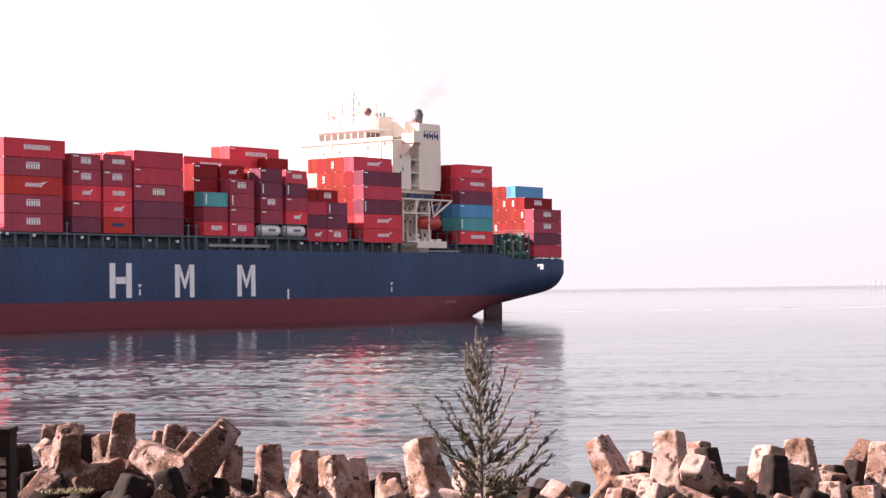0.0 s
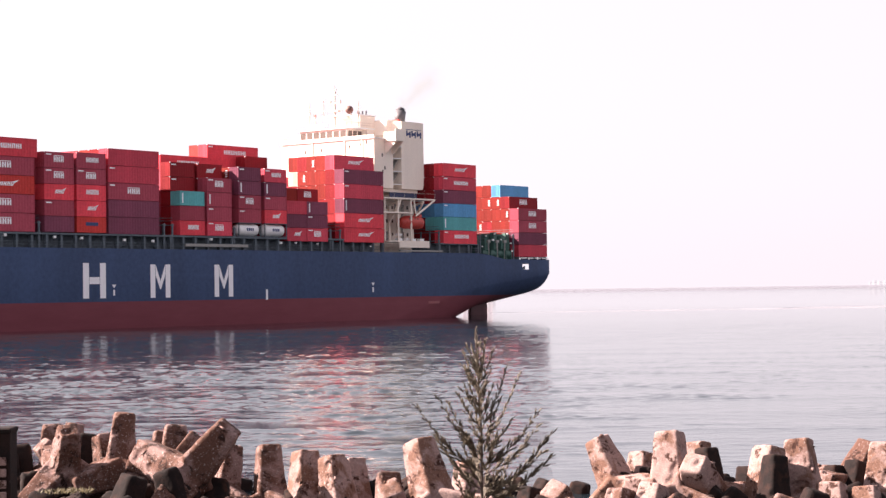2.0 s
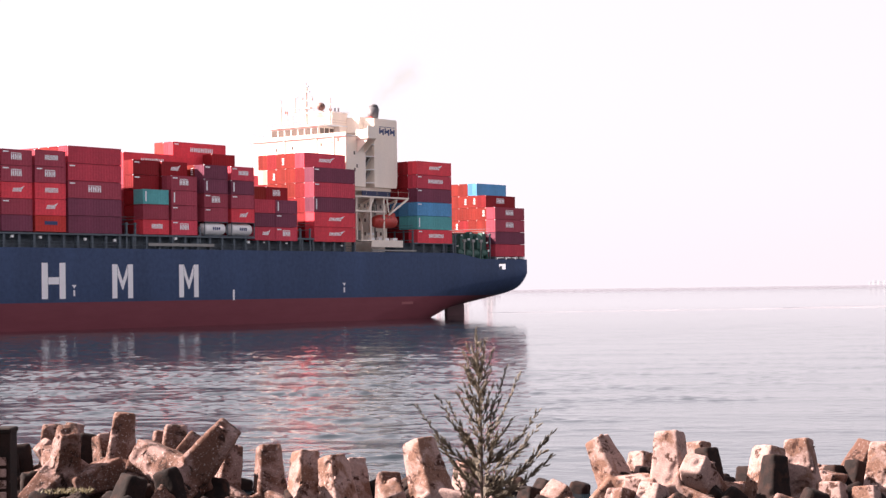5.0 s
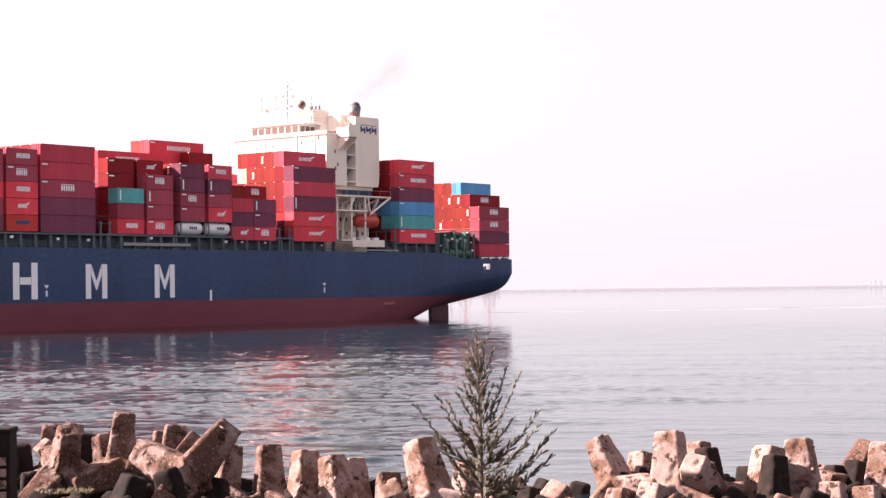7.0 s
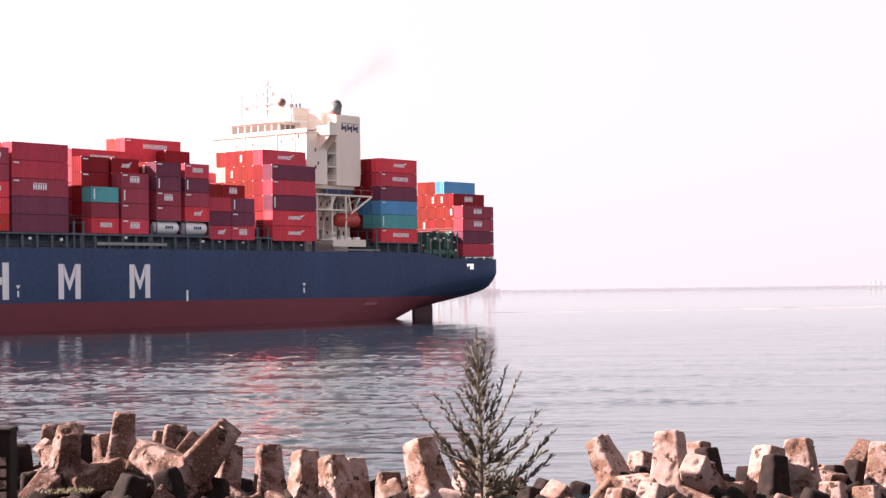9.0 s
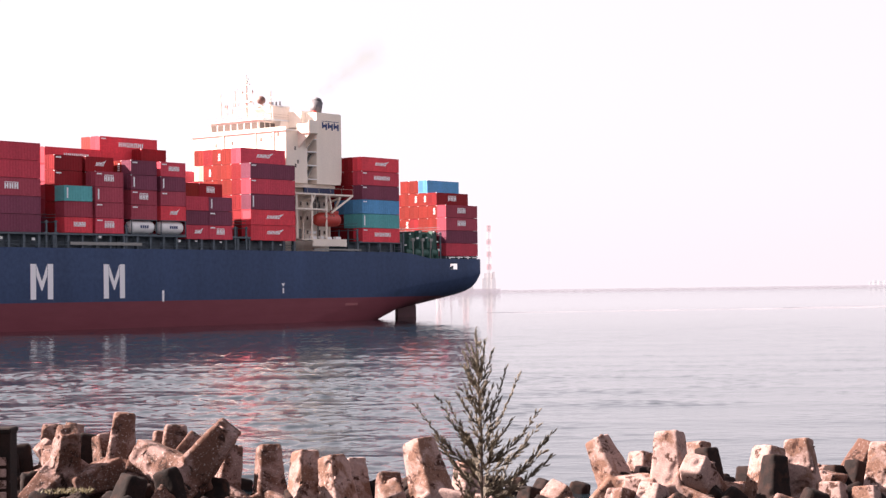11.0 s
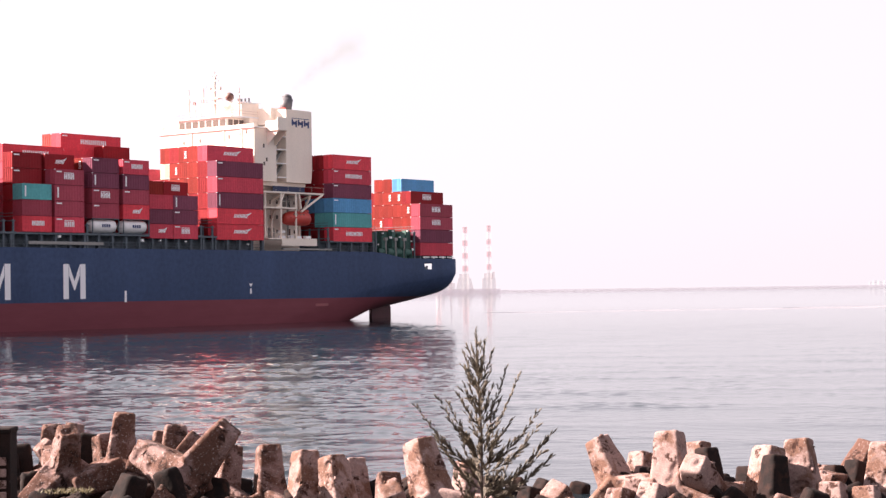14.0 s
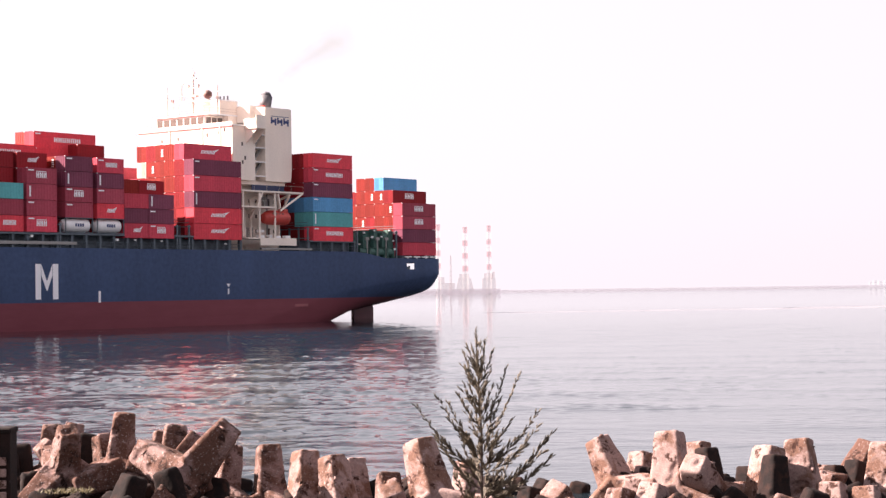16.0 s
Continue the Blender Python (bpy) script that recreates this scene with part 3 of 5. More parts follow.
    for l, z in ((13.8, 45.90), (16.5, 45.90), (15.2, 47.90)):
        box(bm, 14.6, 15.0, l - 0.22, l + 0.22, z, z + 0.5)
    box(bm, 14.4, 15.2, 10.6, 18.6, 43.05, 43.30)
    box(bm, 14.4, 15.2, 14.0, 16.6, 44.00, 44.30)
    tube(bm, (14.8, 18.3, 43.30), (14.8, 18.3, 46.90), 0.12, 0.08, 6)
    box(bm, 14.7, 14.9, 17.7, 18.9, 46.60, 46.80)
    for l in (11.0, 13.0, 17.2, 18.5):
        tube(bm, (14.5, l, 43.30), (14.5, l, 44.30), 0.06, 0.06, 6)
    tube(bm, (14.5, 10.7, 44.30), (14.5, 18.5, 44.30), 0.06, 0.06, 6)
    part("radar_mast", bm, M_MAST, S, "buff radar mast with yards, platform and scanners")
    bm = bmesh.new()
    bmesh.ops.create_uvsphere(bm, u_segments=16, v_segments=10, radius=0.85, matrix=Matrix.Translation((14.6, 11.0, 44.20)))
    part("satellite_dome", bm, surface("weathered_brown_dome", (0.16, 0.09, 0.075), 0.6), S, "dark brown satellite dome", smooth=True)
    for s, l, z0, z1 in ((15.4, 9.2, 40.5, 45.90), (14.4, 22.0, 40.5, 46.30), (14.4, 20.4, 40.5, 43.90), (14.4, 18.8, 40.5, 42.90)):
        bm = bmesh.new()
        tube(bm, (s, l, z0), (s, l, z1), 0.17, 0.09, 8)
        box(bm, s - 0.08, s + 0.08, l - 0.55, l + 0.55, z1 - 1.3, z1 - 1.15)
        box(bm, s - 0.2, s + 0.2, l - 0.2, l + 0.2, z1 - 2.6, z1 - 2.1)
        part("aerial_mast", bm, M_MAST, S)
    bm = bmesh.new()
    prism(bm, [(14.45, 20.9, 43.90), (14.45, 20.9, 43.40), (14.5, 20.2, 43.25), (14.5, 20.2, 43.75)], (0.03, 0, 0))
    part("flag", bm, M_BOAT, S, "small red flag on a signal halyard")
    # funnel: dark raked uptake
    bm = bmesh.new()
    tube(bm, (25.9, 6.9, 41.8), (26.5, 6.9, 44.4), 1.15, 1.15, 18)
    tube(bm, (26.5, 6.9, 44.4), (26.85, 6.9, 45.0), 1.13, 0.7, 18)
    part("funnel", bm, M_BLACK, S, "dark sooty raked funnel top", smooth=True)
    boxpart("funnel_band", S, M_BOAT, (24.6, 25.2, 6.0, 7.8, 41.82, 42.5))
    # emblem on the casing: stepped navy blocks under a thin line
    for k in range(3):
        s0 = 23.7 + 1.75 * k
        boxpart("emblem_block", casing, M_BLUEMARK, (s0, s0 + 0.44, 3.17, 3.21, 38.75, 39.95))
        boxpart("emblem_block", casing, M_BLUEMARK, (s0 + 1.08, s0 + 1.52, 3.17, 3.21, 38.45, 39.75))
        boxpart("emblem_bar", casing, M_BLUEMARK, (s0 + 0.45, s0 + 1.07, 3.17, 3.21, 38.95, 39.5))
    boxpart("emblem_line", casing, M_BLUEMARK, (23.7, 28.7, 3.17, 3.21, 40.1, 40.22))
    # dark-blue plate painted as the shade under the casing, embarkation deck, davits
    boxpart("recess", S, surface("under_casing_shade_blue", (0.04, 0.055, 0.12), 0.7), (19.6, 28.6, 4.45, 4.59, 25.55, 26.88))
    boxpart("embarkation_deck", S, C, (12.4, 29.4, 0.1, 4.6, 25.2, 25.5), "cream embarkation deck")
    boxpart("lower_deck", S, C, (12.4, 21.8, 0.1, 4.6, 22.25, 22.55), "cream lower side deck")
    boxpart("boat_platform", S, C, (14.0, 27.1, 0.0, 4.6, 16.35, 16.6), "cream boat platform")
    boxpart("platform_side", S, C, (17.2, 27.1, -0.02, 0.12, 15.2, 16.6), "cream plate along the platform edge")
    for s in (13.0, 17.4, 21.6):
        for l in (0.4, 4.2):
            bm = bmesh.new()
            tube(bm, (s, l, 16.6), (s, l, 25.2), 0.2, n=8)
            part("post", bm, C, S)
    for s in (18.3, 26.0):
        bm = bmesh.new()
        for p, q in (((s, 3.6, 16.6), (s, 3.6, 24.0)), ((s, 3.6, 24.0), (s, 0.6, 24.9)), ((s, 3.6, 20.5), (s, 0.8, 24.6))):
            tube(bm, p, q, 0.24, n=8)
        part("davit", bm, C, S, "cream lifeboat davit arm")
    for p, q, r in (((29.2, 0.3, 25.2), (23.0, 0.3, 21.8), 0.22), ((18.2, 0.3, 25.2), (16.8, 0.3, 22.5), 0.18), ((23.0, 0.3, 22.3), (22.4, 0.3, 25.2), 0.18)):
        bm = bmesh.new()
        tube(bm, p, q, r, n=8)
        part("brace", bm, C, S)
    for z, s0, s1 in ((25.5, 12.5, 29.3), (22.55, 12.5, 21.7), (16.6, 14.1, 17.2)):
        bm = bmesh.new()
        tube(bm, (s0, 0.15, z + 1.05), (s1, 0.15, z + 1.05), 0.018, n=5)
        n = int((s1 - s0) / 3.0)
        for k in range(n + 1):
            tube(bm, (s0 + (s1 - s0) * k / n, 0.15, z), (s0 + (s1 - s0) * k / n, 0.15, z + 1.08), 0.018, n=5)
        part("rail", bm, M_CREAM, S)
    for s, l, w, h in ((17.8, 0.8, 1.3, 0.5), (17.8, 0.8, 1.2, 1.5), (20.6, 0.9, 0.8, 0.6), (22.2, 0.7, 1.3, 0.45), (24.8, 0.7, 1.4, 0.5)):
        bm = bmesh.new()
        box(bm, s, s + w, l, l + 0.8, 16.62 + h - 0.45, 16.62 + h)
        if h > 0.9:
            tube(bm, (s + w / 2, l + 0.4, 16.6), (s + w / 2, l + 0.4, 16.62 + h - 0.4), 0.09, n=6)
        else:
            box(bm, s + 0.2, s + w - 0.2, l + 0.2, l + 0.6, 16.6, 16.62 + h - 0.44)
        part("deck_locker", bm, M_WHITE, S, "white deck locker")


build_house()


def lifeboat():
    """Enclosed orange-red lifeboat hanging under its davits."""
    bm = bmesh.new()
    n, rings = 12, []
    for k, (x, w, zb, zt) in enumerate(((-3.5, 0.4, -0.8, 0.2), (-3.3, 0.9, -1.25, 0.75), (-2.3, 1.3, -1.45, 1.25), (0, 1.45, -1.5, 1.4), (2.2, 1.35, -1.45, 1.35), (3.2, 1.05, -1.3, 1.1), (3.5, 0.5, -0.9, 0.5))):
        ring = []
        for j in range(n):
            a = math.tau * j / n
            c, d = math.cos(a), math.sin(a)
            ring.append(bm.verts.new((x, w * c * (1.0 if d < 0.3 else 0.9), (zt if d > 0 else -zb) * d)))
        rings.append(ring)
    for a, b in zip(rings, rings[1:]):
        for j in range(n):
            bm.faces.new((a[j], a[(j + 1) % n], b[(j + 1) % n], b[j]))
    bm.faces.new(rings[0][::-1])
    bm.faces.new(rings[-1])
    ob = thing("lifeboat", bm, M_BOAT, "orange-red enclosed lifeboat slung under cream davits", "lifeboat", smooth=True)
    boxpart("fender", ob, M_BOAT, (-2.8, 2.7, -1.42, 1.42, -0.1, 0.08))
    boxpart("cockpit", ob, M_BOAT, (1.6, 2.9, -0.7, 0.7, 1.0, 1.65), bevel=0.1)
    for k in range(4):
        boxpart("port_light", ob, M_GLASS, (-2.0 + 0.9 * k, -1.65 + 0.9 * k, -1.22, -1.1, 0.5, 0.75))
    for x in (-2.6, 2.6):
        bm = bmesh.new()
        tube(bm, (x, 0, 0.9), (x, 0, 3.4), 0.06, n=6)
        part("fall", bm, M_STEEL, ob)
    CARRIED.append((ob, 23.0, 1.6, 20.6))


lifeboat()


def cargo_deck_gear():
    """Hatch coaming, pedestals, lashing bridges and floodlights along the cargo deck."""
    S = SHIP
    boxpart("hatch_coaming", S, M_GEAR, (-150, 12.3, 2.8, 29.4, DECK_Z, 16.6), "dark green hatch coaming")
    boxpart("hatch_coaming", S, M_GEAR, (30.6, 45.0, 2.8, 29.4, DECK_Z, 16.3))
    boxpart("stern_coaming", S, M_GREEN, (50, 58.8, 2.2, 30, 12.9, 18.6), "dark green winch house and lashing platform")
    rnd = random.Random(4)
    for s0, s1, top in ((-90, 12.3, 16.75), (31, 44.5, 16.35)):
        n = int((s1 - s0) / 3.05)
        for k in range(n + 1):
            s = s0 + (s1 - s0) * k / n
            boxpart("pedestal", S, M_GEAR, (s - 0.22, s + 0.22, 0.25, 1.0, DECK_Z, top - 0.25))
        boxpart("stringer", S, M_GEAR, (s0, s1, 0.05, 2.9, top - 0.35, top - 0.05))
        bm = bmesh.new()
        for h in (0.55, 1.05):
            tube(bm, (s0, 0.12, DECK_Z + h), (s1, 0.12, DECK_Z + h), 0.04, n=5)
        part("deck_rail", bm, M_GEAR, S)
    boxpart("gangway", S, M_STEEL, (-43.3, -27.3, -0.05, 0.5, 14.75, 15.25), "grey stowed gangway")
    boxpart("gangway", S, M_STEEL, (17.5, 31.5, -0.05, 0.5, 14.4, 14.7), "grey stowed gangway")
    for s, z in ((-89, 16.2), (-83.5, 16.0), (-73.3, 15.8), (-67.5, 15.7), (-57.9, 15.5), (-51.3, 15.4), (-14.2, 15.6), (-8.0, 15.5), (7.9, 15.2), (-18.5, 15.5), (45.6, 15.6), (49.5, 17.0), (56.5, 14.6), (-37, 15.9)):
        big = rnd.random() < 0.5
        boxpart("floodlight", S, M_LIGHTS, (s, s + (0.5 if big else 0.3), -0.02, 0.3, z, z + (0.42 if big else 0.25)), "small white floodlight")
    for s, top in ((-91.0, 19.0), (-76.2, 18.6), (-48.2, 18.8), (-46.2, 18.8), (-30.6, 18.4), (-3.9, 18.6), (-1.0, 18.6), (30.7, 18.8), (45.2, 18.4), (57.6, 18.6)):
        low = DECK_Z if s < 46 else 12.95
        bm = bmesh.new()
        for k in range(14):
            l = 0.3 + 2.43 * k
            box(bm, s - 0.16, s + 0.16, l - 0.12, l + 0.12, low, top)
        for z in (low + 2.6, low + 5.2, top - 0.2):
            if z <= top:
                box(bm, s - 0.45, s + 0.45, 0.2, 32.0, z - 0.14, z)
        for z in (top + 0.5, top + 1.0):
            tube(bm, (s, 0.3, z), (s, 31.9, z), 0.05, n=5)
        part("lashing_bridge", bm, M_GEAR, S, "dark green lashing bridge of posts and walkways")
    # winches and clutter abaft the house
    for s, l in ((47.5, 1.2), (50.2, 1.0), (53.0, 1.1), (55.6, 0.9)):
        bm = bmesh.new()
        tube(bm, (s - 0.8, l, 14.2), (s + 0.8, l, 14.2), 0.75, n=14)
        box(bm, s - 1.1, s - 0.85, l - 0.8, l + 0.8, 12.95, 15.0)
        box(bm, s + 0.85, s + 1.1, l - 0.8, l + 0.8, 12.95, 15.0)
        part("winch", bm, M_GREEN, S, "dark green mooring winch")
    for s, l, w, z0, z1 in ((46.8, 2.6, 1.6, 12.95, 18.3), (49.0, 1.9, 1.2, 12.95, 17.6), (51.2, 0.9, 1.0, 15.2, 18.9), (53.6, 0.7, 1.5, 15.2, 18.2), (56.0, 1.2, 1.3, 12.95, 18.8)):
        boxpart("machinery_box", S, M_GREEN, (s, s + w, l, l + 1.2, z0, z1), "weathered green deck machinery", 0.05)
    for s, z in ((47.4, 17.9), (50.6, 18.4), (52.9, 17.2), (55.4, 18.5), (56.6, 16.4)):
        boxpart("floodlight", S, M_LIGHTS, (s, s + 0.35, 0.3, 0.55, z, z + 0.28), "small white floodlight")
    for s in (48.6, 51.8, 54.6):
        bm = bmesh.new()
        tube(bm, (s, 0.5, 12.95), (s, 0.5, 16.8), 0.16, n=8)
        box(bm, s - 0.5, s + 0.5, 0.3, 0.7, 16.6, 17.2)
        part("vent_post", bm, M_STEEL, S)
    # white rail around the stern
    for k in range(4):
        s0 = 60.2 + 2.75 * k
        boxpart("stern_rail", S, M_WHITE, (s0, s0 + 2.2, 0.05, 0.2, 13.15, 13.4), "white stern rail section")


cargo_deck_gear()
boxpart("fairlead", SHIP, M_GEAR, (60.7, 61.5, 0.02, 0.5, 10.72, 11.25), "dark mooring fairlead in the hull opening")
boxpart("fairlead_post", SHIP, M_GEAR, (61.5, 61.75, 0.05, 0.4, 10.72, 11.45))
# ---------------------------------------------------------------- containers
BOX_W = 2.44
ROW = 2.5
GROUP = "shipping containers stacked on the ship"
box_meshes = {}


def container_mesh(L, H):
    """Corner posts, rails and corrugated walls round a closed box."""
    key = (round(L, 2), round(H, 2))
    if key in box_meshes:
        return box_meshes[key]
    bm = bmesh.new()
    W, p, d = BOX_W, 0.17, 0.03
    box(bm, d * 1.6, L - d * 1.6, d * 1.6, W - d * 1.6, 0.05, H - 0.03)
    for x in (0, L - p):
        for y in (0, W - p):
            box(bm, x, x + p, y, y + p, 0, H)
    for z0, z1 in ((0, 0.16), (H - 0.11, H)):
        for y in (0, W - 0.1):
            box(bm, p, L - p, y, y + 0.1, z0, z1)
        for x in (0, L - 0.1):
            box(bm, x, x + 0.1, p, W - p, z0, z1)
    for y, sg in ((0.03, 1), (W - 0.03, -1)):
        n = int(L / 0.6)
        pts = []
        for k in range(n):
            a = p + (L - 2 * p) * k / n
            w = (L - 2 * p) / n
            pts += [(a, 0), (a + 0.3 * w, 0), (a + 0.45 * w, d), (a + 0.85 * w, d)]
        pts.append((L - p, 0))
        lo = [bm.verts.new((x, y + sg * e, 0.16)) for x, e in pts]
        hi = [bm.verts.new((x, y + sg * e, H - 0.11)) for x, e in pts]
        for k in range(len(pts) - 1):
            bm.faces.new((lo[k], lo[k + 1], hi[k + 1], hi[k]))
    box_meshes[key] = mesh_of("shipping_container", bm, PAINT["r"][1])
    return box_meshes[key]


def door_mesh(H):
    key = ("door", round(H, 2))
    if key not in box_meshes:
        bm = bmesh.new()
        w = (BOX_W - 0.36) / 2
        box(bm, 0.02, 0.075, 0.0, w, 0.18, H - 0.13)
        for z in (0.55, H * 0.5, H - 0.55):
            box(bm, 0.0, 0.03, 0.05, w - 0.05, z - 0.05, z + 0.05)
        for y in (0.28, w - 0.25):
            tube(bm, (0.0, y, 0.1), (0.0, y, H - 0.06), 0.022, n=5)
        box_meshes[key] = mesh_of("door", bm, PAINT["r"][1])
    return box_meshes[key]


def mark_mesh(kind, L, H):
    """Plain painted shapes on the container's side."""
    key = (kind, round(L, 2), round(H, 2))
    if key in box_meshes:
        return box_meshes[key]
    bm = bmesh.new()
    y = -0.012
    c, zc = L * 0.5, H * 0.55

    def strokes(x0, w, z0, z1, plan, lean=0.0, rise=0.0):
        """A row of plain figures: two posts each, tied by a bar high, low or aslant."""
        n = len(plan)
        for k, tie in enumerate(plan):
            a, b = x0 + w * k / n, x0 + w * (k + 0.80) / n
            t, top = (b - a) * 0.36, z1 + rise * k
            quads = [((a, z0), (a + t, z0), (a + t, top), (a, top))]
            if tie != "post":
                quads.append(((b - t, z0), (b, z0), (b, top), (b - t, top)))
                za, zb = {"mid": (0.42, 0.42), "top": (0.80, 0.80), "low": (0.0, 0.0), "down": (0.72, 0.2), "up": (0.2, 0.72)}[tie]
                hz = (top - z0) * 0.22
                za, zb = z0 + (top - z0) * za, z0 + (top - z0) * zb
                quads.append(((a + t, za), (b - t, zb), (b - t, zb + hz), (a + t, za + hz)))
            for q in quads:
                prism(bm, [(x + lean * (z - z0), y, z) for x, z in q], (0, 0.03, 0))

    if kind == "h":  # emblem: three broad figures under a thin bar
        w = min(3.0, L * 0.36)
        strokes(c - w / 2, w, zc - 0.50, zc + 0.42, ("mid", "down", "up"))
        box(bm, c - w / 2, c + w / 2 - 0.2, y, y + 0.03, zc + 0.50, zc + 0.62)
    elif kind == "y":  # word of seven plain figures
        w = L * 0.47
        strokes(c - w / 2 + L * 0.06, w, zc - 0.40, zc + 0.40, ("mid", "up", "low", "down", "top", "mid", "post"))
    elif kind == "p":  # slanted word with a flick
        w = L * 0.30
        strokes(c - w / 2, w, zc - 0.38, zc + 0.24, ("top", "up", "mid", "down", "low"), lean=0.4, rise=0.02)
        prism(bm, [(c + w * 0.40, y, zc + 0.30), (c + w * 0.55, y, zc + 0.05), (c + w * 0.80, y, zc + 0.62)], (0, 0.03, 0))
    elif kind == "v":
        box(bm, 0.55, 0.85, y, y + 0.03, 0.45, H - 0.35)
    elif kind == "x":
        box(bm, c - L * 0.2, c + L * 0.22, y, y + 0.03, zc - 0.3, zc + 0.3)
    elif kind == "c":
        box(bm, 0.35, 1.5, y, y + 0.03, H - 0.52, H - 0.3)
    elif kind == "e":  # plain bars on the end door
        for k in range(4):
            box(bm, -0.06, -0.03, 0.36, 0.92 - 0.1 * (k % 2), 0.75 + 0.36 * k, 0.93 + 0.36 * k)
    box_meshes[key] = mesh_of("painted_mark", bm, M_BLUEMARK if kind == "x" else M_MARK)
    return box_meshes[key]


def tint(ob, material):
    ob.material_slots[0].link = "OBJECT"
    ob.material_slots[0].material = material


def corner_mesh(L, H):
    key = ("corner", round(L, 2), round(H, 2))
    if key not in box_meshes:
        bm = bmesh.new()
        box(bm, -0.02, 0.14, -0.02, 0.14, H - 0.11, H + 0.01)
        box_meshes[key] = mesh_of("corner_casting", bm, M_MARK)
    return box_meshes[key]


def container(code, marks, s, l, z, L, H, doors):
    word, material = PAINT[code]
    ob = new("shipping_container", container_mesh(L, H))
    tint(ob, material)
    size = "short" if L < 8 else "long"
    tagged(ob, f"{word} {size} corrugated steel shipping container stacked on the ship", "container", GROUP)
    for k in marks:
        child = new("painted_mark", mark_mesh(k, L, H))
        child.parent = ob
    if doors:
        for side in (0, 1):
            leaf = new("door", door_mesh(H))
            tint(leaf, material)
            leaf.parent = ob
            leaf.location = (0, 0.18 + side * (BOX_W - 0.36) / 2, 0)
        cc = new("corner_casting", corner_mesh(L, H))
        cc.parent = ob
    CARRIED.append((ob, s, l, z))
    return ob


def tank_container(s, l, z, L, H):
    ob = tagged(new("tank_container"), "white cylindrical tank in a steel container frame", "container", GROUP)
    bm = bmesh.new()
    n = 20
    prof = ((0.12, 0.3), (0.2, 0.75), (0.5, 1.05), (0.9, 1.14), (L - 0.9, 1.14), (L - 0.5, 1.05), (L - 0.2, 0.75), (L - 0.12, 0.3))
    rings = [[bm.verts.new((x, 1.22 + r * math.cos(k * math.tau / n), H * 0.5 + r * math.sin(k * math.tau / n))) for k in range(n)] for x, r in prof]
    for a, b in zip(rings, rings[1:]):
        for k in range(n):
            bm.faces.new((a[k], a[(k + 1) % n], b[(k + 1) % n], b[k]))
    bm.faces.new(rings[0][::-1])
    bm.faces.new(rings[-1])
    part("tank", bm, M_WHITE, ob, "glossy white tank barrel", smooth=True)
    bm = bmesh.new()
    for x in (0, L - 0.14):
        for y in (0, BOX_W - 0.14):
            box(bm, x, x + 0.14, y, y + 0.14, 0, H)
    for zz in (0, H - 0.12):
        for y in (0, BOX_W - 0.12):
            box(bm, 0.14, L - 0.14, y, y + 0.12, zz, zz + 0.12)
    part("frame", bm, M_GEAR, ob, "dark steel corner frame")
    bm = bmesh.new()
    for k in range(4):
        box(bm, L * 0.36 + 0.5 * k, L * 0.36 + 0.5 * k + 0.36, 0.06, 0.09, H * 0.42, H * 0.62)
    part("painted_mark", bm, M_BLUEMARK, ob, "dark plain bars")
    CARRIED.append((ob, s, l, z))


rest = bmesh.new()  # containers farther inboard, seen by nobody one by one
rest_rnd = random.Random(11)


def stack(s, L, H, base, row, text, doors_from=99):
    """One stack: text holds a paint code and marks for each tier, bottom first."""
    for k, item in enumerate(text.split()):
        z = base + k * H
        if item[0] == "w":
            tank_container(s, row * ROW, z, L, H - 0.01)
        else:
            container(item[0], item[1:], s, row * ROW, z, L, H - 0.075, k >= doors_from)


def inner(s, L, H, base, first, tiers, last=12):
    for r in range(first, last + 1):
        n = tiers - (1 if rest_rnd.random() < 0.25 else 0)
        for k in range(n):
            box(rest, s, s + L, r * ROW, r * ROW + BOX_W, base + k * H, base + (k + 1) * H - 0.03)


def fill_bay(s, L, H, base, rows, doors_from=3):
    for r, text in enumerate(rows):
        if r:  # darker paint inboard, where only the sunlit ends show
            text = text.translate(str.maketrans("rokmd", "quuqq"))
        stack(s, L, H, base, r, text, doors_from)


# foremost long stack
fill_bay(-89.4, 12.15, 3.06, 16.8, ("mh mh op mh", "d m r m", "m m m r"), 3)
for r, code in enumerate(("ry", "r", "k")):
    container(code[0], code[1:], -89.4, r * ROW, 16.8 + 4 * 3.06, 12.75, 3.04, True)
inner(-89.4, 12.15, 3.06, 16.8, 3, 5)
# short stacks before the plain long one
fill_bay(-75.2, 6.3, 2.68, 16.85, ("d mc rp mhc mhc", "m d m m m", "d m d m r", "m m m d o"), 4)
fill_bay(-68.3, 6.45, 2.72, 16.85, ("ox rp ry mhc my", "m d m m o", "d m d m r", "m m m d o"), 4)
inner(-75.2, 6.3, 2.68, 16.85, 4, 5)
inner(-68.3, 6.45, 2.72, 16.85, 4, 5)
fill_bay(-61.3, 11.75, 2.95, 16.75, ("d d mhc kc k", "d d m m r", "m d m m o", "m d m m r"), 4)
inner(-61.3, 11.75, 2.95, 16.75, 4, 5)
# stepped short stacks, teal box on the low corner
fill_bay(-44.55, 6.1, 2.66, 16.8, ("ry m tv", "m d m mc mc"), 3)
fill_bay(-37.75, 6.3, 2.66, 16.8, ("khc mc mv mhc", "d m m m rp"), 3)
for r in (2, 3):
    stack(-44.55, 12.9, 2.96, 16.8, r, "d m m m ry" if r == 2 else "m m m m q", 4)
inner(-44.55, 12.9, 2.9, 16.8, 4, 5)
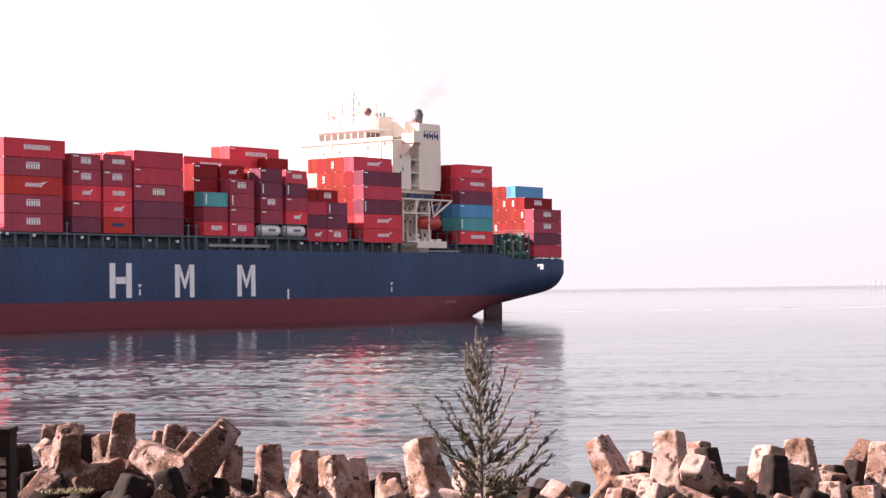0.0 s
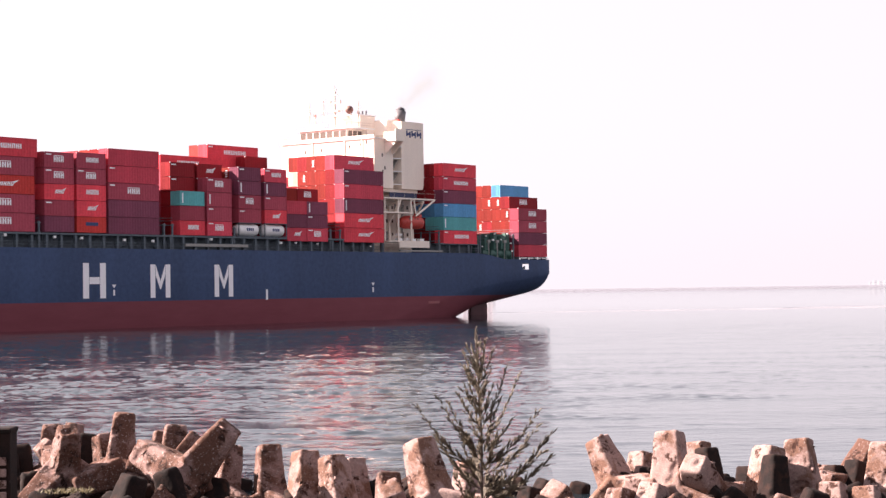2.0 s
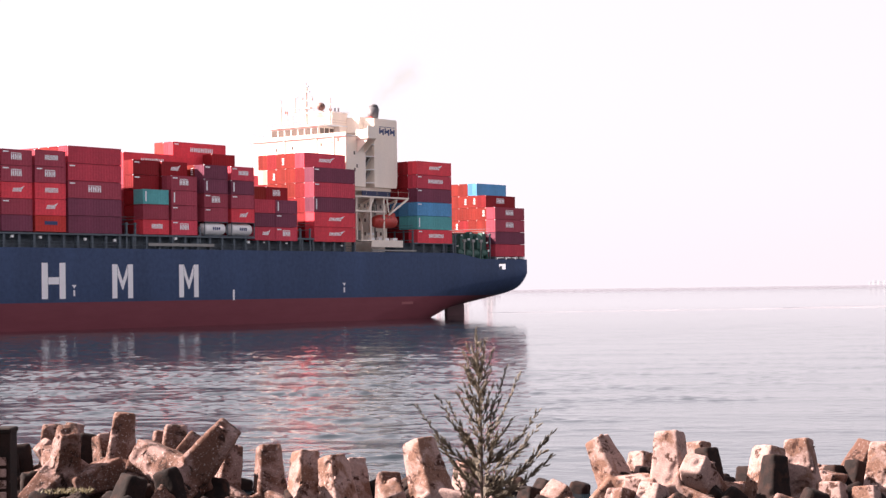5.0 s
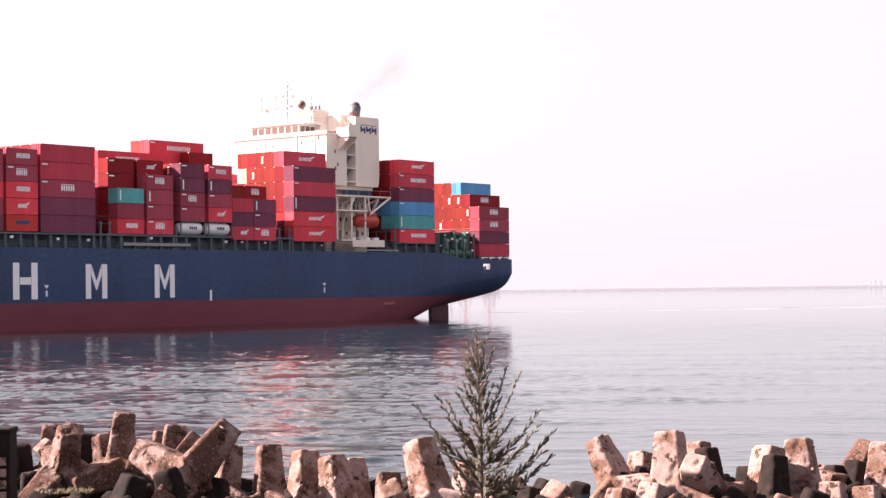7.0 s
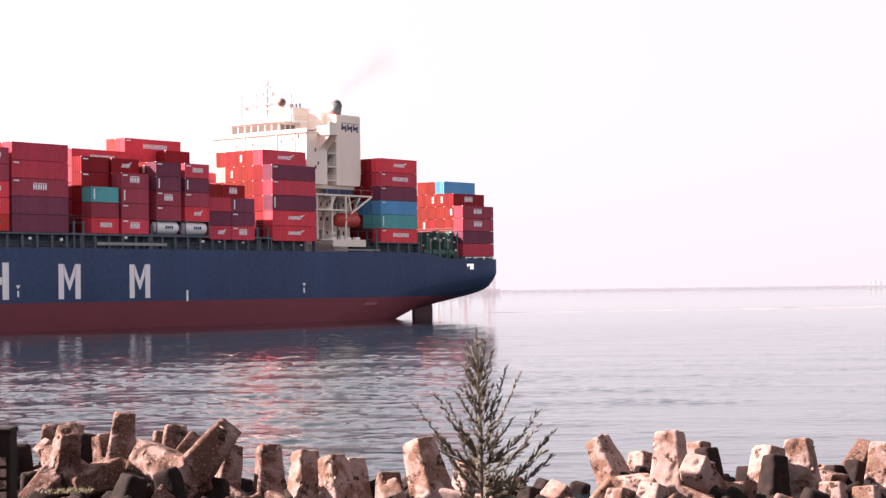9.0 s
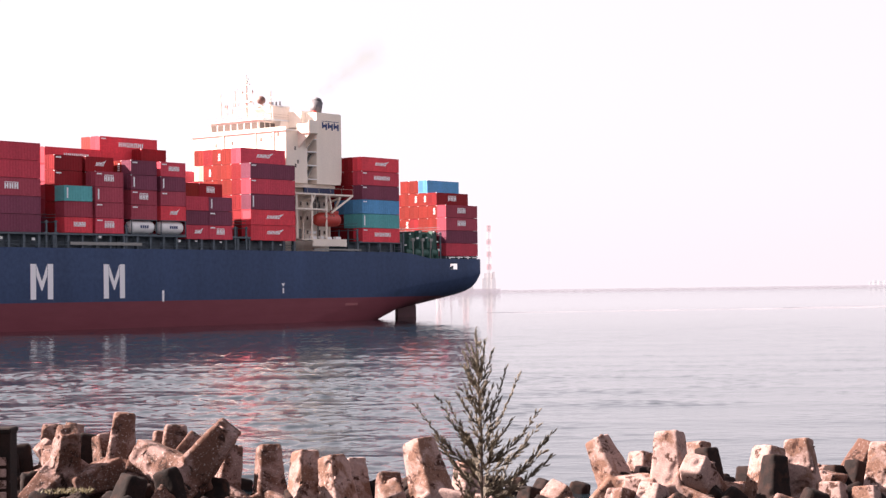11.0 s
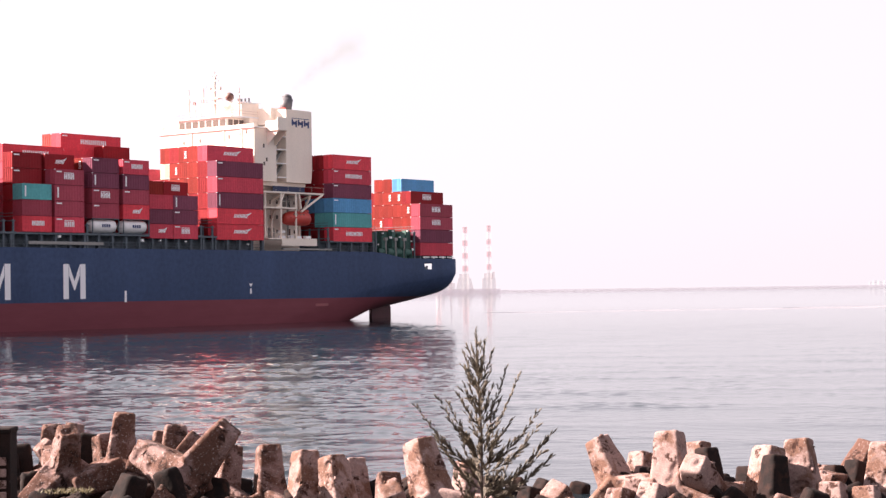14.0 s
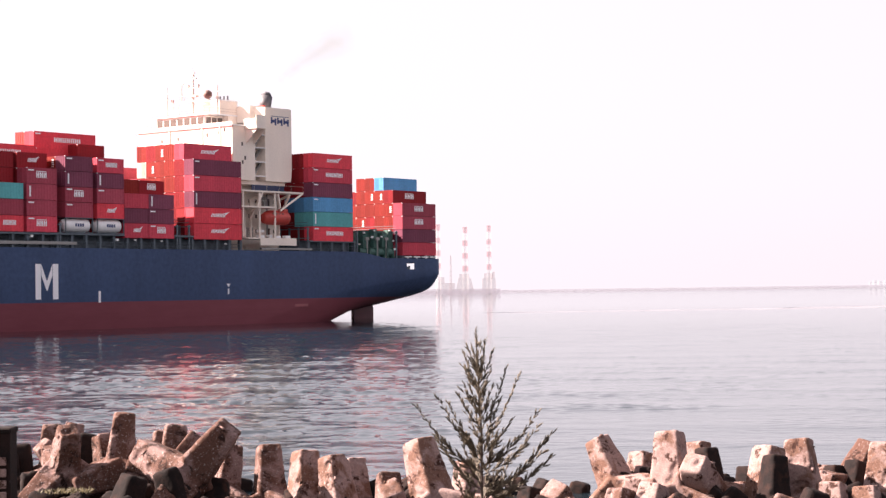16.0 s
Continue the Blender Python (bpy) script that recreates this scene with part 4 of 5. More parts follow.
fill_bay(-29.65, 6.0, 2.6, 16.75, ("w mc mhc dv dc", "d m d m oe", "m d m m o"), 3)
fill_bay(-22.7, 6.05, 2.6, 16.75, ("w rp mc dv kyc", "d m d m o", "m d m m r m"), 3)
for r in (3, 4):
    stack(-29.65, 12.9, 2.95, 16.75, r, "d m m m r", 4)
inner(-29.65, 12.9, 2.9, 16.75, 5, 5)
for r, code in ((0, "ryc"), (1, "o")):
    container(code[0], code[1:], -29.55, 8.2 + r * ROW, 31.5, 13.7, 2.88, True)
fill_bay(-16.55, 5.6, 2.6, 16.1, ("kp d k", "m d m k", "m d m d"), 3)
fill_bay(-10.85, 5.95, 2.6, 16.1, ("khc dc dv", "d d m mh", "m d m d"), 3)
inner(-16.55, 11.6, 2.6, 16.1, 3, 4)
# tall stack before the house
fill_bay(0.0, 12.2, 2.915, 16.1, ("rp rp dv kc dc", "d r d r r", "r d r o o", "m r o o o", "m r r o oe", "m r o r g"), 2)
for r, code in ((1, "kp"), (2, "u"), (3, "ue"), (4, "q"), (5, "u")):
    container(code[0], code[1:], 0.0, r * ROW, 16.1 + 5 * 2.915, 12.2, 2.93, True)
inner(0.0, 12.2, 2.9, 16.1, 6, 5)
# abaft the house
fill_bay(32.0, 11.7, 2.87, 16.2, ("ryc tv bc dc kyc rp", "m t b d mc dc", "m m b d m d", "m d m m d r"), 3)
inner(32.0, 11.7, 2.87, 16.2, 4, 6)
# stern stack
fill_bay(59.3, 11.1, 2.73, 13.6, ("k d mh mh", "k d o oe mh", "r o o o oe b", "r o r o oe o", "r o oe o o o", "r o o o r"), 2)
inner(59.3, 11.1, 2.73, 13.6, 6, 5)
for r in range(13):
    for s in (59.4, 69.9):
        boxpart("container_foot", SHIP, M_GEAR, (s, s + 0.4, r * ROW + 0.2, r * ROW + 2.2, 12.9, 13.58))
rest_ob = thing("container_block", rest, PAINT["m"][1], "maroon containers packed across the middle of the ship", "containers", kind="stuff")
CARRIED.append((rest_ob, 0, 0, 0))
# ---------------------------------------------------------------- shore
def concrete(name, pale, brown, dark, browned, stained, salt):
    """Sea-worn concrete: pale cement, brown weathering in large patches, dark weed stains, salt flecks, fine grit."""
    m = bpy.data.materials.new(name)
    m.use_nodes = True
    nt = m.node_tree
    nt.nodes.clear()
    L = nt.links.new
    out = node(nt, "OutputMaterial")
    bsdf = node(nt, "BsdfPrincipled", Roughness=0.9)
    bsdf.inputs["Specular IOR Level"].default_value = 0.2
    tc, oi = node(nt, "TexCoord"), node(nt, "ObjectInfo")
    shift = node(nt, "VectorMath")
    shift.operation = "MULTIPLY_ADD"
    shift.inputs[1].default_value = (31.0, 17.0, 23.0)
    L(oi.outputs["Random"], shift.inputs[0])
    L(tc.outputs["Object"], shift.inputs[2])
    colour = None
    for scale, rough, at, width, rgb in ((1.1, 0.62, browned, 0.09, brown), (2.6, 0.70, stained, 0.06, dark), (15.0, 0.65, salt, 0.08, (0.38, 0.32, 0.31))):
        n = node(nt, "TexNoise", Scale=scale, Detail=7.0, Roughness=rough, Distortion=0.3)
        L(shift.outputs[0], n.inputs["Vector"])
        edge = node(nt, "MapRange", From_Min=at, From_Max=at + width)
        L(n.outputs["Fac"], edge.inputs["Value"])
        mix = node(nt, "Mix")
        mix.data_type = "RGBA"
        L(edge.outputs[0], mix.inputs["Factor"])
        if colour:
            L(colour, mix.inputs["A"])
        else:
            mix.inputs["A"].default_value = (*pale, 1)
        mix.inputs["B"].default_value = (*rgb, 1)
        colour = mix.outputs["Result"]
    grit = node(nt, "TexNoise", Scale=26.0, Detail=5.0, Roughness=0.7)
    L(shift.outputs[0], grit.inputs["Vector"])
    tone = node(nt, "MapRange", From_Min=0.3, From_Max=0.7, To_Min=0.66, To_Max=1.34)
    L(grit.outputs["Fac"], tone.inputs["Value"])
    sc = node(nt, "VectorMath")
    sc.operation = "SCALE"
    L(colour, sc.inputs[0])
    L(tone.outputs[0], sc.inputs["Scale"])
    L(sc.outputs[0], bsdf.inputs["Base Color"])
    bp = node(nt, "Bump", Strength=0.45, Distance=0.03)
    pits = node(nt, "TexNoise", Scale=11.0, Detail=3.0, Roughness=0.6)
    L(shift.outputs[0], pits.inputs["Vector"])
    L(pits.outputs["Fac"], bp.inputs["Height"])
    L(bp.outputs[0], bsdf.inputs["Normal"])
    L(bsdf.outputs[0], out.inputs["Surface"])
    return m


M_CONC = concrete("weathered_concrete", (0.270, 0.190, 0.176), (0.150, 0.084, 0.063), (0.045, 0.021, 0.016), 0.475, 0.545, 0.60)
# brown-stained, and toned down so the left group's faces read as shaded
M_BROWNSHADE = concrete("brown_stained_shade_concrete", (0.225, 0.150, 0.138), (0.105, 0.055, 0.042), (0.030, 0.016, 0.013), 0.42, 0.54, 0.585)
# pillar's dark stone; on tetrapods it puts the black gap shade into colour
M_ROCKSHADE = concrete("dark_stone_and_shade", (0.018, 0.010, 0.009), (0.036, 0.017, 0.012), (0.010, 0.007, 0.007), 0.54, 0.48, 0.70)
# earth kept nearly black: the shade in the gaps is put into its colour
M_SOIL = surface("dark_earth_bank", (0.032, 0.024, 0.020), 0.95, var=0.35, big=0.4, fine=6.0, bump=0.5, stain=(0.018, 0.014, 0.012))


def build_ground():
    """Bank from behind the camera down to the water's edge and under it."""
    bm = bmesh.new()
    prof = [(-40, 4.9), (-10, 4.85), (6, 4.8), (13, 4.3), (20, 3.2), (28, 2.2), (36, 1.35), (42, 0.85), (47, 0.45), (54, 0.1), (60, -0.4), (66, -0.9), (76, -3.0), (90, -6.0)]
    nx = 60
    rows = []
    for y, z in prof:
        row = []
        for i in range(nx + 1):
            x = -90 + 180 * i / nx
            d = 0.16 * noise.noise((x * 0.15, y * 0.15, 3.0)) if y > 8 else 0.03 * noise.noise((x, y, 1.0))
            row.append(bm.verts.new((x, y, z + d)))
        rows.append(row)
    for a, b in zip(rows, rows[1:]):
        for i in range(nx):
            bm.faces.new((a[i], a[i + 1], b[i + 1], b[i]))
    return thing("ground", bm, M_SOIL, "dark earth bank sloping down to the sea wall", "ground", kind="structure", smooth=True)


build_ground()

TET = []
DARK = "near-black concrete tetrapod toned for shade low in the sea wall"


def tetrapod_mesh(seed, n, rings_n):
    """Four tapered square legs with chamfered arrises joined in a hub; worn and chipped. One leg points up, its tip at z = 0."""
    rnd = random.Random(seed)
    off = Vector((rnd.uniform(-50, 50), rnd.uniform(-50, 50), rnd.uniform(-50, 50)))
    leg = 1.75
    dirs = [Vector((0, 0, 1))]
    for k in range(3):
        a = math.tau * k / 3
        dirs.append(Vector((math.cos(a) * 0.943, math.sin(a) * 0.943, -0.333)))
    bm = bmesh.new()
    bmesh.ops.create_icosphere(bm, subdivisions=2, radius=0.56)
    core = new("mould", mesh_of("mould", bm, None))
    used = [core]
    for d in dirs:
        turn = d.to_track_quat("Z", "Y").to_matrix()
        bm = bmesh.new()
        rings = []
        ts = [-0.10 + 1.065 * k / rings_n for k in range(rings_n + 1)] + [1.0]
        for t in ts:
            r = float(np.interp(t, (-0.1, 0.12, 0.35, 0.965, 1.0), (0.45, 0.47, 0.425, 0.325, 0.29)))
            ring = []
            for k in range(n):
                a = math.tau * (k + 0.5) / n
                c, s = abs(math.cos(a)), abs(math.sin(a))
                rad = min(1.0 / max(c, s), 1.90 / (c + s)) * r
                p = turn @ Vector((rad * math.cos(a), rad * math.sin(a), t * leg))
                ring.append(bm.verts.new(p))
            rings.append(ring)
        for a, b in zip(rings, rings[1:]):
            for k in range(n):
                bm.faces.new((a[k], a[(k + 1) % n], b[(k + 1) % n], b[k]))
        for ring, t in ((rings[0][::-1], -0.1), (rings[-1], 1.005)):
            mid = bm.verts.new(d * leg * t)
            for k in range(n):
                bm.faces.new((ring[k], ring[(k + 1) % n], mid))
        limb = new("mould", mesh_of("mould", bm, None))
        used.append(limb)
        cut = core.modifiers.new("join", "BOOLEAN")
        cut.operation, cut.solver, cut.object = "UNION", "EXACT", limb
    # run the legs together in soft fillets, then chip and pit the skin
    melt = core.modifiers.new("melt", "REMESH")
    melt.mode, melt.voxel_size = "VOXEL", 0.042 if n > 35 else 0.085
    ease = core.modifiers.new("ease", "SMOOTH")
    ease.factor, ease.iterations = 0.5, 1
    me = bpy.data.meshes.new_from_object(core.evaluated_get(bpy.context.evaluated_depsgraph_get()))
    for v in me.vertices:
        p = v.co.copy()
        w = noise.noise(p * 1.7 + off) * 0.03 + noise.noise(p * 6.0 + off) * 0.014
        w -= min(0.07, 0.30 * max(0.0, noise.noise(p * 3.0 + off) - 0.30))
        v.co += v.normal * w
    for ob in used:
        bpy.data.objects.remove(ob)
    me.name = "tetrapod"
    me.transform(Matrix.Translation((0, 0, -leg)))
    me.materials.clear()
    me.materials.append(M_CONC)
    me.shade_smooth()
    return me


TET_MESH = [tetrapod_mesh(k, 40, 6) for k in range(6)]
TET_ROUGH = [tetrapod_mesh(k + 9, 32, 6) for k in range(3)]


OLD = "brown stained concrete tetrapod of the sea wall, toned down for shade"


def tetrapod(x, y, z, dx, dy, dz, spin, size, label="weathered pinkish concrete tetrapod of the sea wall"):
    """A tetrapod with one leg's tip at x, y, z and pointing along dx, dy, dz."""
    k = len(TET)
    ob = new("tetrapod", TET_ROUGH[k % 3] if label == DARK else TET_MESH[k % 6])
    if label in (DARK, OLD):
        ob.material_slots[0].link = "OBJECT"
        ob.material_slots[0].material = M_ROCKSHADE if label == DARK else M_BROWNSHADE
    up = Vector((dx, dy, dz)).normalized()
    ref = Vector((math.cos(radians(spin)), math.sin(radians(spin)), 0))
    ax = (ref - up * ref.dot(up)).normalized()
    ob.rotation_mode = "QUATERNION"
    ob.rotation_quaternion = Matrix((ax, up.cross(ax), up)).transposed().to_quaternion()
    ob.location, ob.scale = (x, y, z), (size, size, size)
    tagged(ob, label, "tetrapod", "tetrapods of the sea wall")
    TET.append(ob)
    return ob


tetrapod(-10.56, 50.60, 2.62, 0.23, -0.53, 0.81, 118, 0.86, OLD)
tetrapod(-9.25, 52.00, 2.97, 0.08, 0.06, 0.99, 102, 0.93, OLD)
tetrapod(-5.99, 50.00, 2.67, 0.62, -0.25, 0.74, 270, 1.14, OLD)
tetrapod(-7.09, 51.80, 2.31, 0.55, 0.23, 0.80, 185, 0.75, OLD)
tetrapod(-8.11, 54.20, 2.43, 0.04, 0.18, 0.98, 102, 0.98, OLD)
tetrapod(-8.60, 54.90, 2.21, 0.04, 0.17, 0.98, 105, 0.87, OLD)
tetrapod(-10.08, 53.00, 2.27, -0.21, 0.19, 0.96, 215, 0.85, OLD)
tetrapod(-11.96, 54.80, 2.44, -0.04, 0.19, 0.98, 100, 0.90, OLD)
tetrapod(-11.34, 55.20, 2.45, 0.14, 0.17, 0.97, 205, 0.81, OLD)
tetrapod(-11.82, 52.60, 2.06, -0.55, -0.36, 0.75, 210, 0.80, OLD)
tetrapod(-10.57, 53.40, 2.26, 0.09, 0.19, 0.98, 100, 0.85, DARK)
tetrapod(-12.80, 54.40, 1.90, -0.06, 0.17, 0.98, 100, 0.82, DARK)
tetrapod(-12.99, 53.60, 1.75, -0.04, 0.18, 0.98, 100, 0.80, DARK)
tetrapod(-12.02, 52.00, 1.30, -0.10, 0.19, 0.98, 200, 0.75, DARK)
# two near-black fillers, added so the pit between the legs reads black
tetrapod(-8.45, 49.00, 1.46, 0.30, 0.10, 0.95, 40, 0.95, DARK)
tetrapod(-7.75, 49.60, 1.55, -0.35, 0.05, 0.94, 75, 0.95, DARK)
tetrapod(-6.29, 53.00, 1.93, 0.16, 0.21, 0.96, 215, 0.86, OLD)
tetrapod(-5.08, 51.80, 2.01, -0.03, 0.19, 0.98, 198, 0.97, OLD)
tetrapod(-3.98, 51.00, 1.90, -0.02, 0.21, 0.98, 302, 0.97)
tetrapod(-3.17, 50.40, 1.79, -0.14, 0.22, 0.97, 222, 0.98)
tetrapod(-2.65, 52.20, 1.56, -0.04, 0.19, 0.98, 200, 0.90)
tetrapod(-1.64, 51.60, 1.20, -0.01, 0.23, 0.97, 195, 0.95, OLD)
tetrapod(-1.52, 48.90, 1.05, -0.08, -0.71, 0.70, 30, 0.95)
tetrapod(-0.76, 50.00, 2.25, -0.24, 0.23, 0.94, 220, 1.08)
tetrapod(0.61, 52.30, 1.43, 0.01, 0.19, 0.98, 220, 0.86)
tetrapod(1.37, 52.90, 0.93, 0.07, 0.20, 0.98, 210, 0.74, DARK)
tetrapod(4.30, 51.40, 2.11, -0.38, 0.22, 0.90, 315, 0.88)
# near-black legs among the next ones stand in for shaded right faces
tetrapod(5.07, 51.00, 1.15, 0.23, 0.22, 0.95, 210, 0.74, DARK)
tetrapod(5.68, 52.00, 1.64, 0.09, 0.20, 0.98, 225, 0.95)
tetrapod(5.78, 51.20, 1.29, 0.04, 0.17, 0.98, 215, 0.68, DARK)
tetrapod(6.27, 50.40, 2.36, 0.01, 0.20, 0.98, 332, 1.08)
tetrapod(7.32, 52.40, 1.87, -0.03, 0.21, 0.98, 322, 0.95)
tetrapod(7.52, 52.00, 1.76, -0.05, 0.17, 0.98, 220, 0.83, DARK)
tetrapod(6.76, 49.30, 1.60, -0.35, -0.62, 0.71, 236, 1.04)
tetrapod(8.04, 53.00, 0.87, -0.04, 0.20, 0.98, 210, 0.74, DARK)
tetrapod(5.68, 48.90, 1.05, 0.25, 0.24, 0.94, 320, 1.00)
tetrapod(4.77, 49.00, 0.92, 0.14, 0.25, 0.96, 220, 0.95, OLD)
tetrapod(2.93, 49.00, 0.95, -0.27, -0.67, 0.69, 123, 0.94)
tetrapod(2.39, 50.60, 0.84, 0.14, 0.21, 0.97, 220, 0.85, DARK)
tetrapod(8.92, 53.40, 1.05, 0.07, 0.19, 0.98, 320, 0.78, DARK)
tetrapod(8.40, 51.20, 0.81, 0.08, 0.22, 0.97, 220, 0.86, OLD)
tetrapod(9.06, 50.40, 1.90, 0.14, 0.21, 0.97, 218, 1.06)
tetrapod(9.09, 49.70, 1.72, 0.10, 0.19, 0.98, 210, 0.86, DARK)
tetrapod(10.01, 51.10, 2.03, -0.05, 0.20, 0.98, 334, 1.08)
tetrapod(11.11, 52.80, 1.11, 0.07, 0.19, 0.98, 225, 0.84, OLD)
tetrapod(11.28, 52.30, 1.16, 0.04, 0.17, 0.98, 215, 0.77, DARK)
tetrapod(12.42, 52.90, 1.75, 0.49, 0.20, 0.85, 225, 0.80, OLD)
tetrapod(11.93, 52.20, 1.29, 0.20, 0.22, 0.96, 215, 0.86, DARK)
tetrapod(12.49, 51.50, 1.88, 0.08, 0.19, 0.98, 330, 0.95)
tetrapod(10.60, 49.40, 0.97, 0.07, 0.26, 0.96, 330, 1.00)
tetrapod(11.44, 49.10, 0.89, 0.05, 0.25, 0.97, 330, 1.00)
tetrapod(5.45, 52.60, 0.48, 0.04, 0.22, 0.97, 225, 0.85, DARK)
tetrapod(9.83, 51.80, 0.52, -0.05, 0.21, 0.98, 315, 0.80, DARK)


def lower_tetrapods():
    """Courses below and behind the crest, lying as they fell; near-black colour carries their shade."""
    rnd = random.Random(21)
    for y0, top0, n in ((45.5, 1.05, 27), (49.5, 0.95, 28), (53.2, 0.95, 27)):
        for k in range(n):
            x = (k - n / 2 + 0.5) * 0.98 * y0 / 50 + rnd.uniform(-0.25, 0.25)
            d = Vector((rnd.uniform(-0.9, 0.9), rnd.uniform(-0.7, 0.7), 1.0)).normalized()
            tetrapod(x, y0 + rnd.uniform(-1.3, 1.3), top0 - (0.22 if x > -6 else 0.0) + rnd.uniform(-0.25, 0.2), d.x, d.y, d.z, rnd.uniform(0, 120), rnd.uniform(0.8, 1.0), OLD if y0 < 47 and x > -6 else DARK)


lower_tetrapods()


def gate_post():
    """Dark pillar at the end of the wall with pale square blocks let into it."""
    ob = tagged(new("wall_pillar"), "dark stone pillar with pale square blocks set in its side", "pillar")
    ob.location = (-11.55, 46.0, 0)
    boxpart("shaft", ob, M_ROCKSHADE, (-0.62, 0.52, -0.4, 0.4, 0.1, 2.98), bevel=0.03)
    boxpart("cap", ob, M_ROCKSHADE, (-0.66, 0.55, -0.44, 0.44, 2.9, 3.04), bevel=0.03)
    for k in range(6):
        boxpart("pale_block", ob, M_CONC, (0.17, 0.43, -0.47, -0.36, 0.65 + 0.29 * k, 0.86 + 0.29 * k), bevel=0.02)


gate_post()

M_BARK = surface("casuarina_bark", (0.07, 0.05, 0.04), 0.9, var=0.3, fine=20, bump=0.4)


def leaf_material(name, rgb):
    m = surface(name, rgb, 0.7, var=0.35, big=2.0, fine=12.0, bump=0, rand=0)
    nt = m.node_tree
    bsdf = next(n for n in nt.nodes if n.type == "BSDF_PRINCIPLED")
    geo = node(nt, "NewGeometry")
    mr = node(nt, "MapRange", To_Min=0.6, To_Max=1.5)
    nt.links.new(geo.outputs["Random Per Island"], mr.inputs["Value"])
    sc = node(nt, "VectorMath")
    sc.operation = "SCALE"
    nt.links.new(bsdf.inputs["Base Color"].links[0].from_socket, sc.inputs[0])
    nt.links.new(mr.outputs[0], sc.inputs["Scale"])
    nt.links.new(sc.outputs[0], bsdf.inputs["Base Color"])
    return m


M_NEEDLE = leaf_material("casuarina_needles", (0.085, 0.068, 0.046))
M_GRASS = leaf_material("shore_weed", (0.060, 0.045, 0.010))


def needle(bm, p, d, length, w):
    """One thin needle spray: a three-sided spindle."""
    side = d.orthogonal().normalized()
    up = d.cross(side)
    ring = [bm.verts.new(p + d * length * 0.4 + (side * math.cos(a) + up * math.sin(a)) * w) for a in (0, 2.1, 4.2)]
    a, b = bm.verts.new(p), bm.verts.new(p + d * length)
    for k in range(3):
        bm.faces.new((a, ring[k], ring[(k + 1) % 3]))
        bm.faces.new((b, ring[(k + 1) % 3], ring[k]))


def casuarina(x, y, base, top):
    """Young casuarina: straight stem, ascending limbs, feathery sprays that point up and out."""
    rnd = random.Random(5)
    ob = tagged(new("casuarina_sapling"), "young feathery casuarina tree on the bank", "tree")
    ob.location = (x, y, base)
    H = top - base
    stem, leaves = bmesh.new(), bmesh.new()
    pts = [Vector((0.02 * math.sin(2 * t) - 0.075 * t * t * (t > 0.6), 0.015 * math.sin(3 * t), H * t)) for t in np.linspace(0, 1, 10)]
    for k, (p, q) in enumerate(zip(pts, pts[1:])):
        tube(stem, p, q, 0.03 * (1 - k / 9.5) + 0.004, 0.03 * (1 - (k + 1) / 9.5) + 0.004, 7)
    part("trunk", stem, M_BARK, ob, "thin brown trunk")

    def at(t):
        f = min(8.999, t * 9)
        return pts[int(f)].lerp(pts[int(f) + 1], f - int(f))

    def plume(p, d, length, n=16):
        """A tapering tuft of needles along d."""
        for j in range(n):
            f = j / n
            v = (d + Vector((rnd.gauss(0, 0.20), rnd.gauss(0, 0.20), rnd.gauss(0.05, 0.16)))).normalized()
            needle(leaves, p + d * length * 0.75 * f + Vector((rnd.gauss(0, 0.004), rnd.gauss(0, 0.004), 0)), v, length * rnd.uniform(0.35, 0.62), 0.0062)

    def limb_of(root, tip, thick, dense):
        """One ascending limb, bowed upwards, set with needle tufts on both sides."""
        limb = bmesh.new()
        span = (tip - root).length
        m = max(3, int(span / 0.06))
        sag = Vector((0, 0, -0.10 * span))
        prev = root
        for j in range(m):
            f = (j + 1) / m
            nxt = root.lerp(tip, f) + sag * math.sin(math.pi * f) + Vector((rnd.gauss(0, 0.006), rnd.gauss(0, 0.006), rnd.gauss(0, 0.006)))
            cur = (nxt - prev).normalized()
            r0 = thick * (1 - j / m) + 0.0015
            tube(limb, prev, nxt, r0, r0 * 0.85, 5)
            if f > 0.10:
                for side in (1, -1):
                    if rnd.random() < dense:
                        across = cur.cross(Vector((rnd.gauss(0, 0.7), rnd.gauss(0, 0.7), rnd.gauss(0, 0.4)))).normalized()
                        off = (cur + across * side * rnd.uniform(0.2, 0.55) + Vector((0, 0, 0.22))).normalized()
                        low = nxt.z < 0.50 * H
                        plume(nxt, off, rnd.uniform(0.12, 0.20) * (1.12 - 0.45 * f) * (1.15 if low else 0.82), 22 if low else 16)
            prev = nxt
        plume(prev, (tip - root).normalized(), 0.15, 12)
        part("limb", limb, M_BARK, ob)

    # main limbs: height of the root, reach across, rise
    for z, dx, dz in ((3.35, -1.03, 1.05), (3.63, -0.68, 0.93), (3.66, -0.52, 0.80), (4.08, -0.34, 0.50), (4.27, -0.23, 0.48), (4.65, -0.22, 0.62), (4.75, -0.16, 0.27),
                      (4.46, -0.25, 0.23), (3.06, -0.73, 0.84), (4.08, 0.40, 0.93), (3.82, 0.62, 1.07), (3.89, 0.29, 0.60), (3.63, 0.45, 0.55), (3.44, 0.90, 0.88), (3.31, 0.94, 0.74),
                      (3.12, 1.02, 0.50), (2.90, 1.16, 1.07), (2.85, 1.10, 0.72), (4.81, 0.21, 0.49), (4.91, 0.11, 0.54), (4.59, 0.17, 0.38), (5.0, -0.14, 0.38), (4.3, 0.18, 0.40)):
        root = at((z - base) / H)
        limb_of(root, root + Vector((dx, rnd.uniform(-0.45, 0.45) * abs(dx), dz)), 0.004 + 0.006 * abs(dx), 0.95)
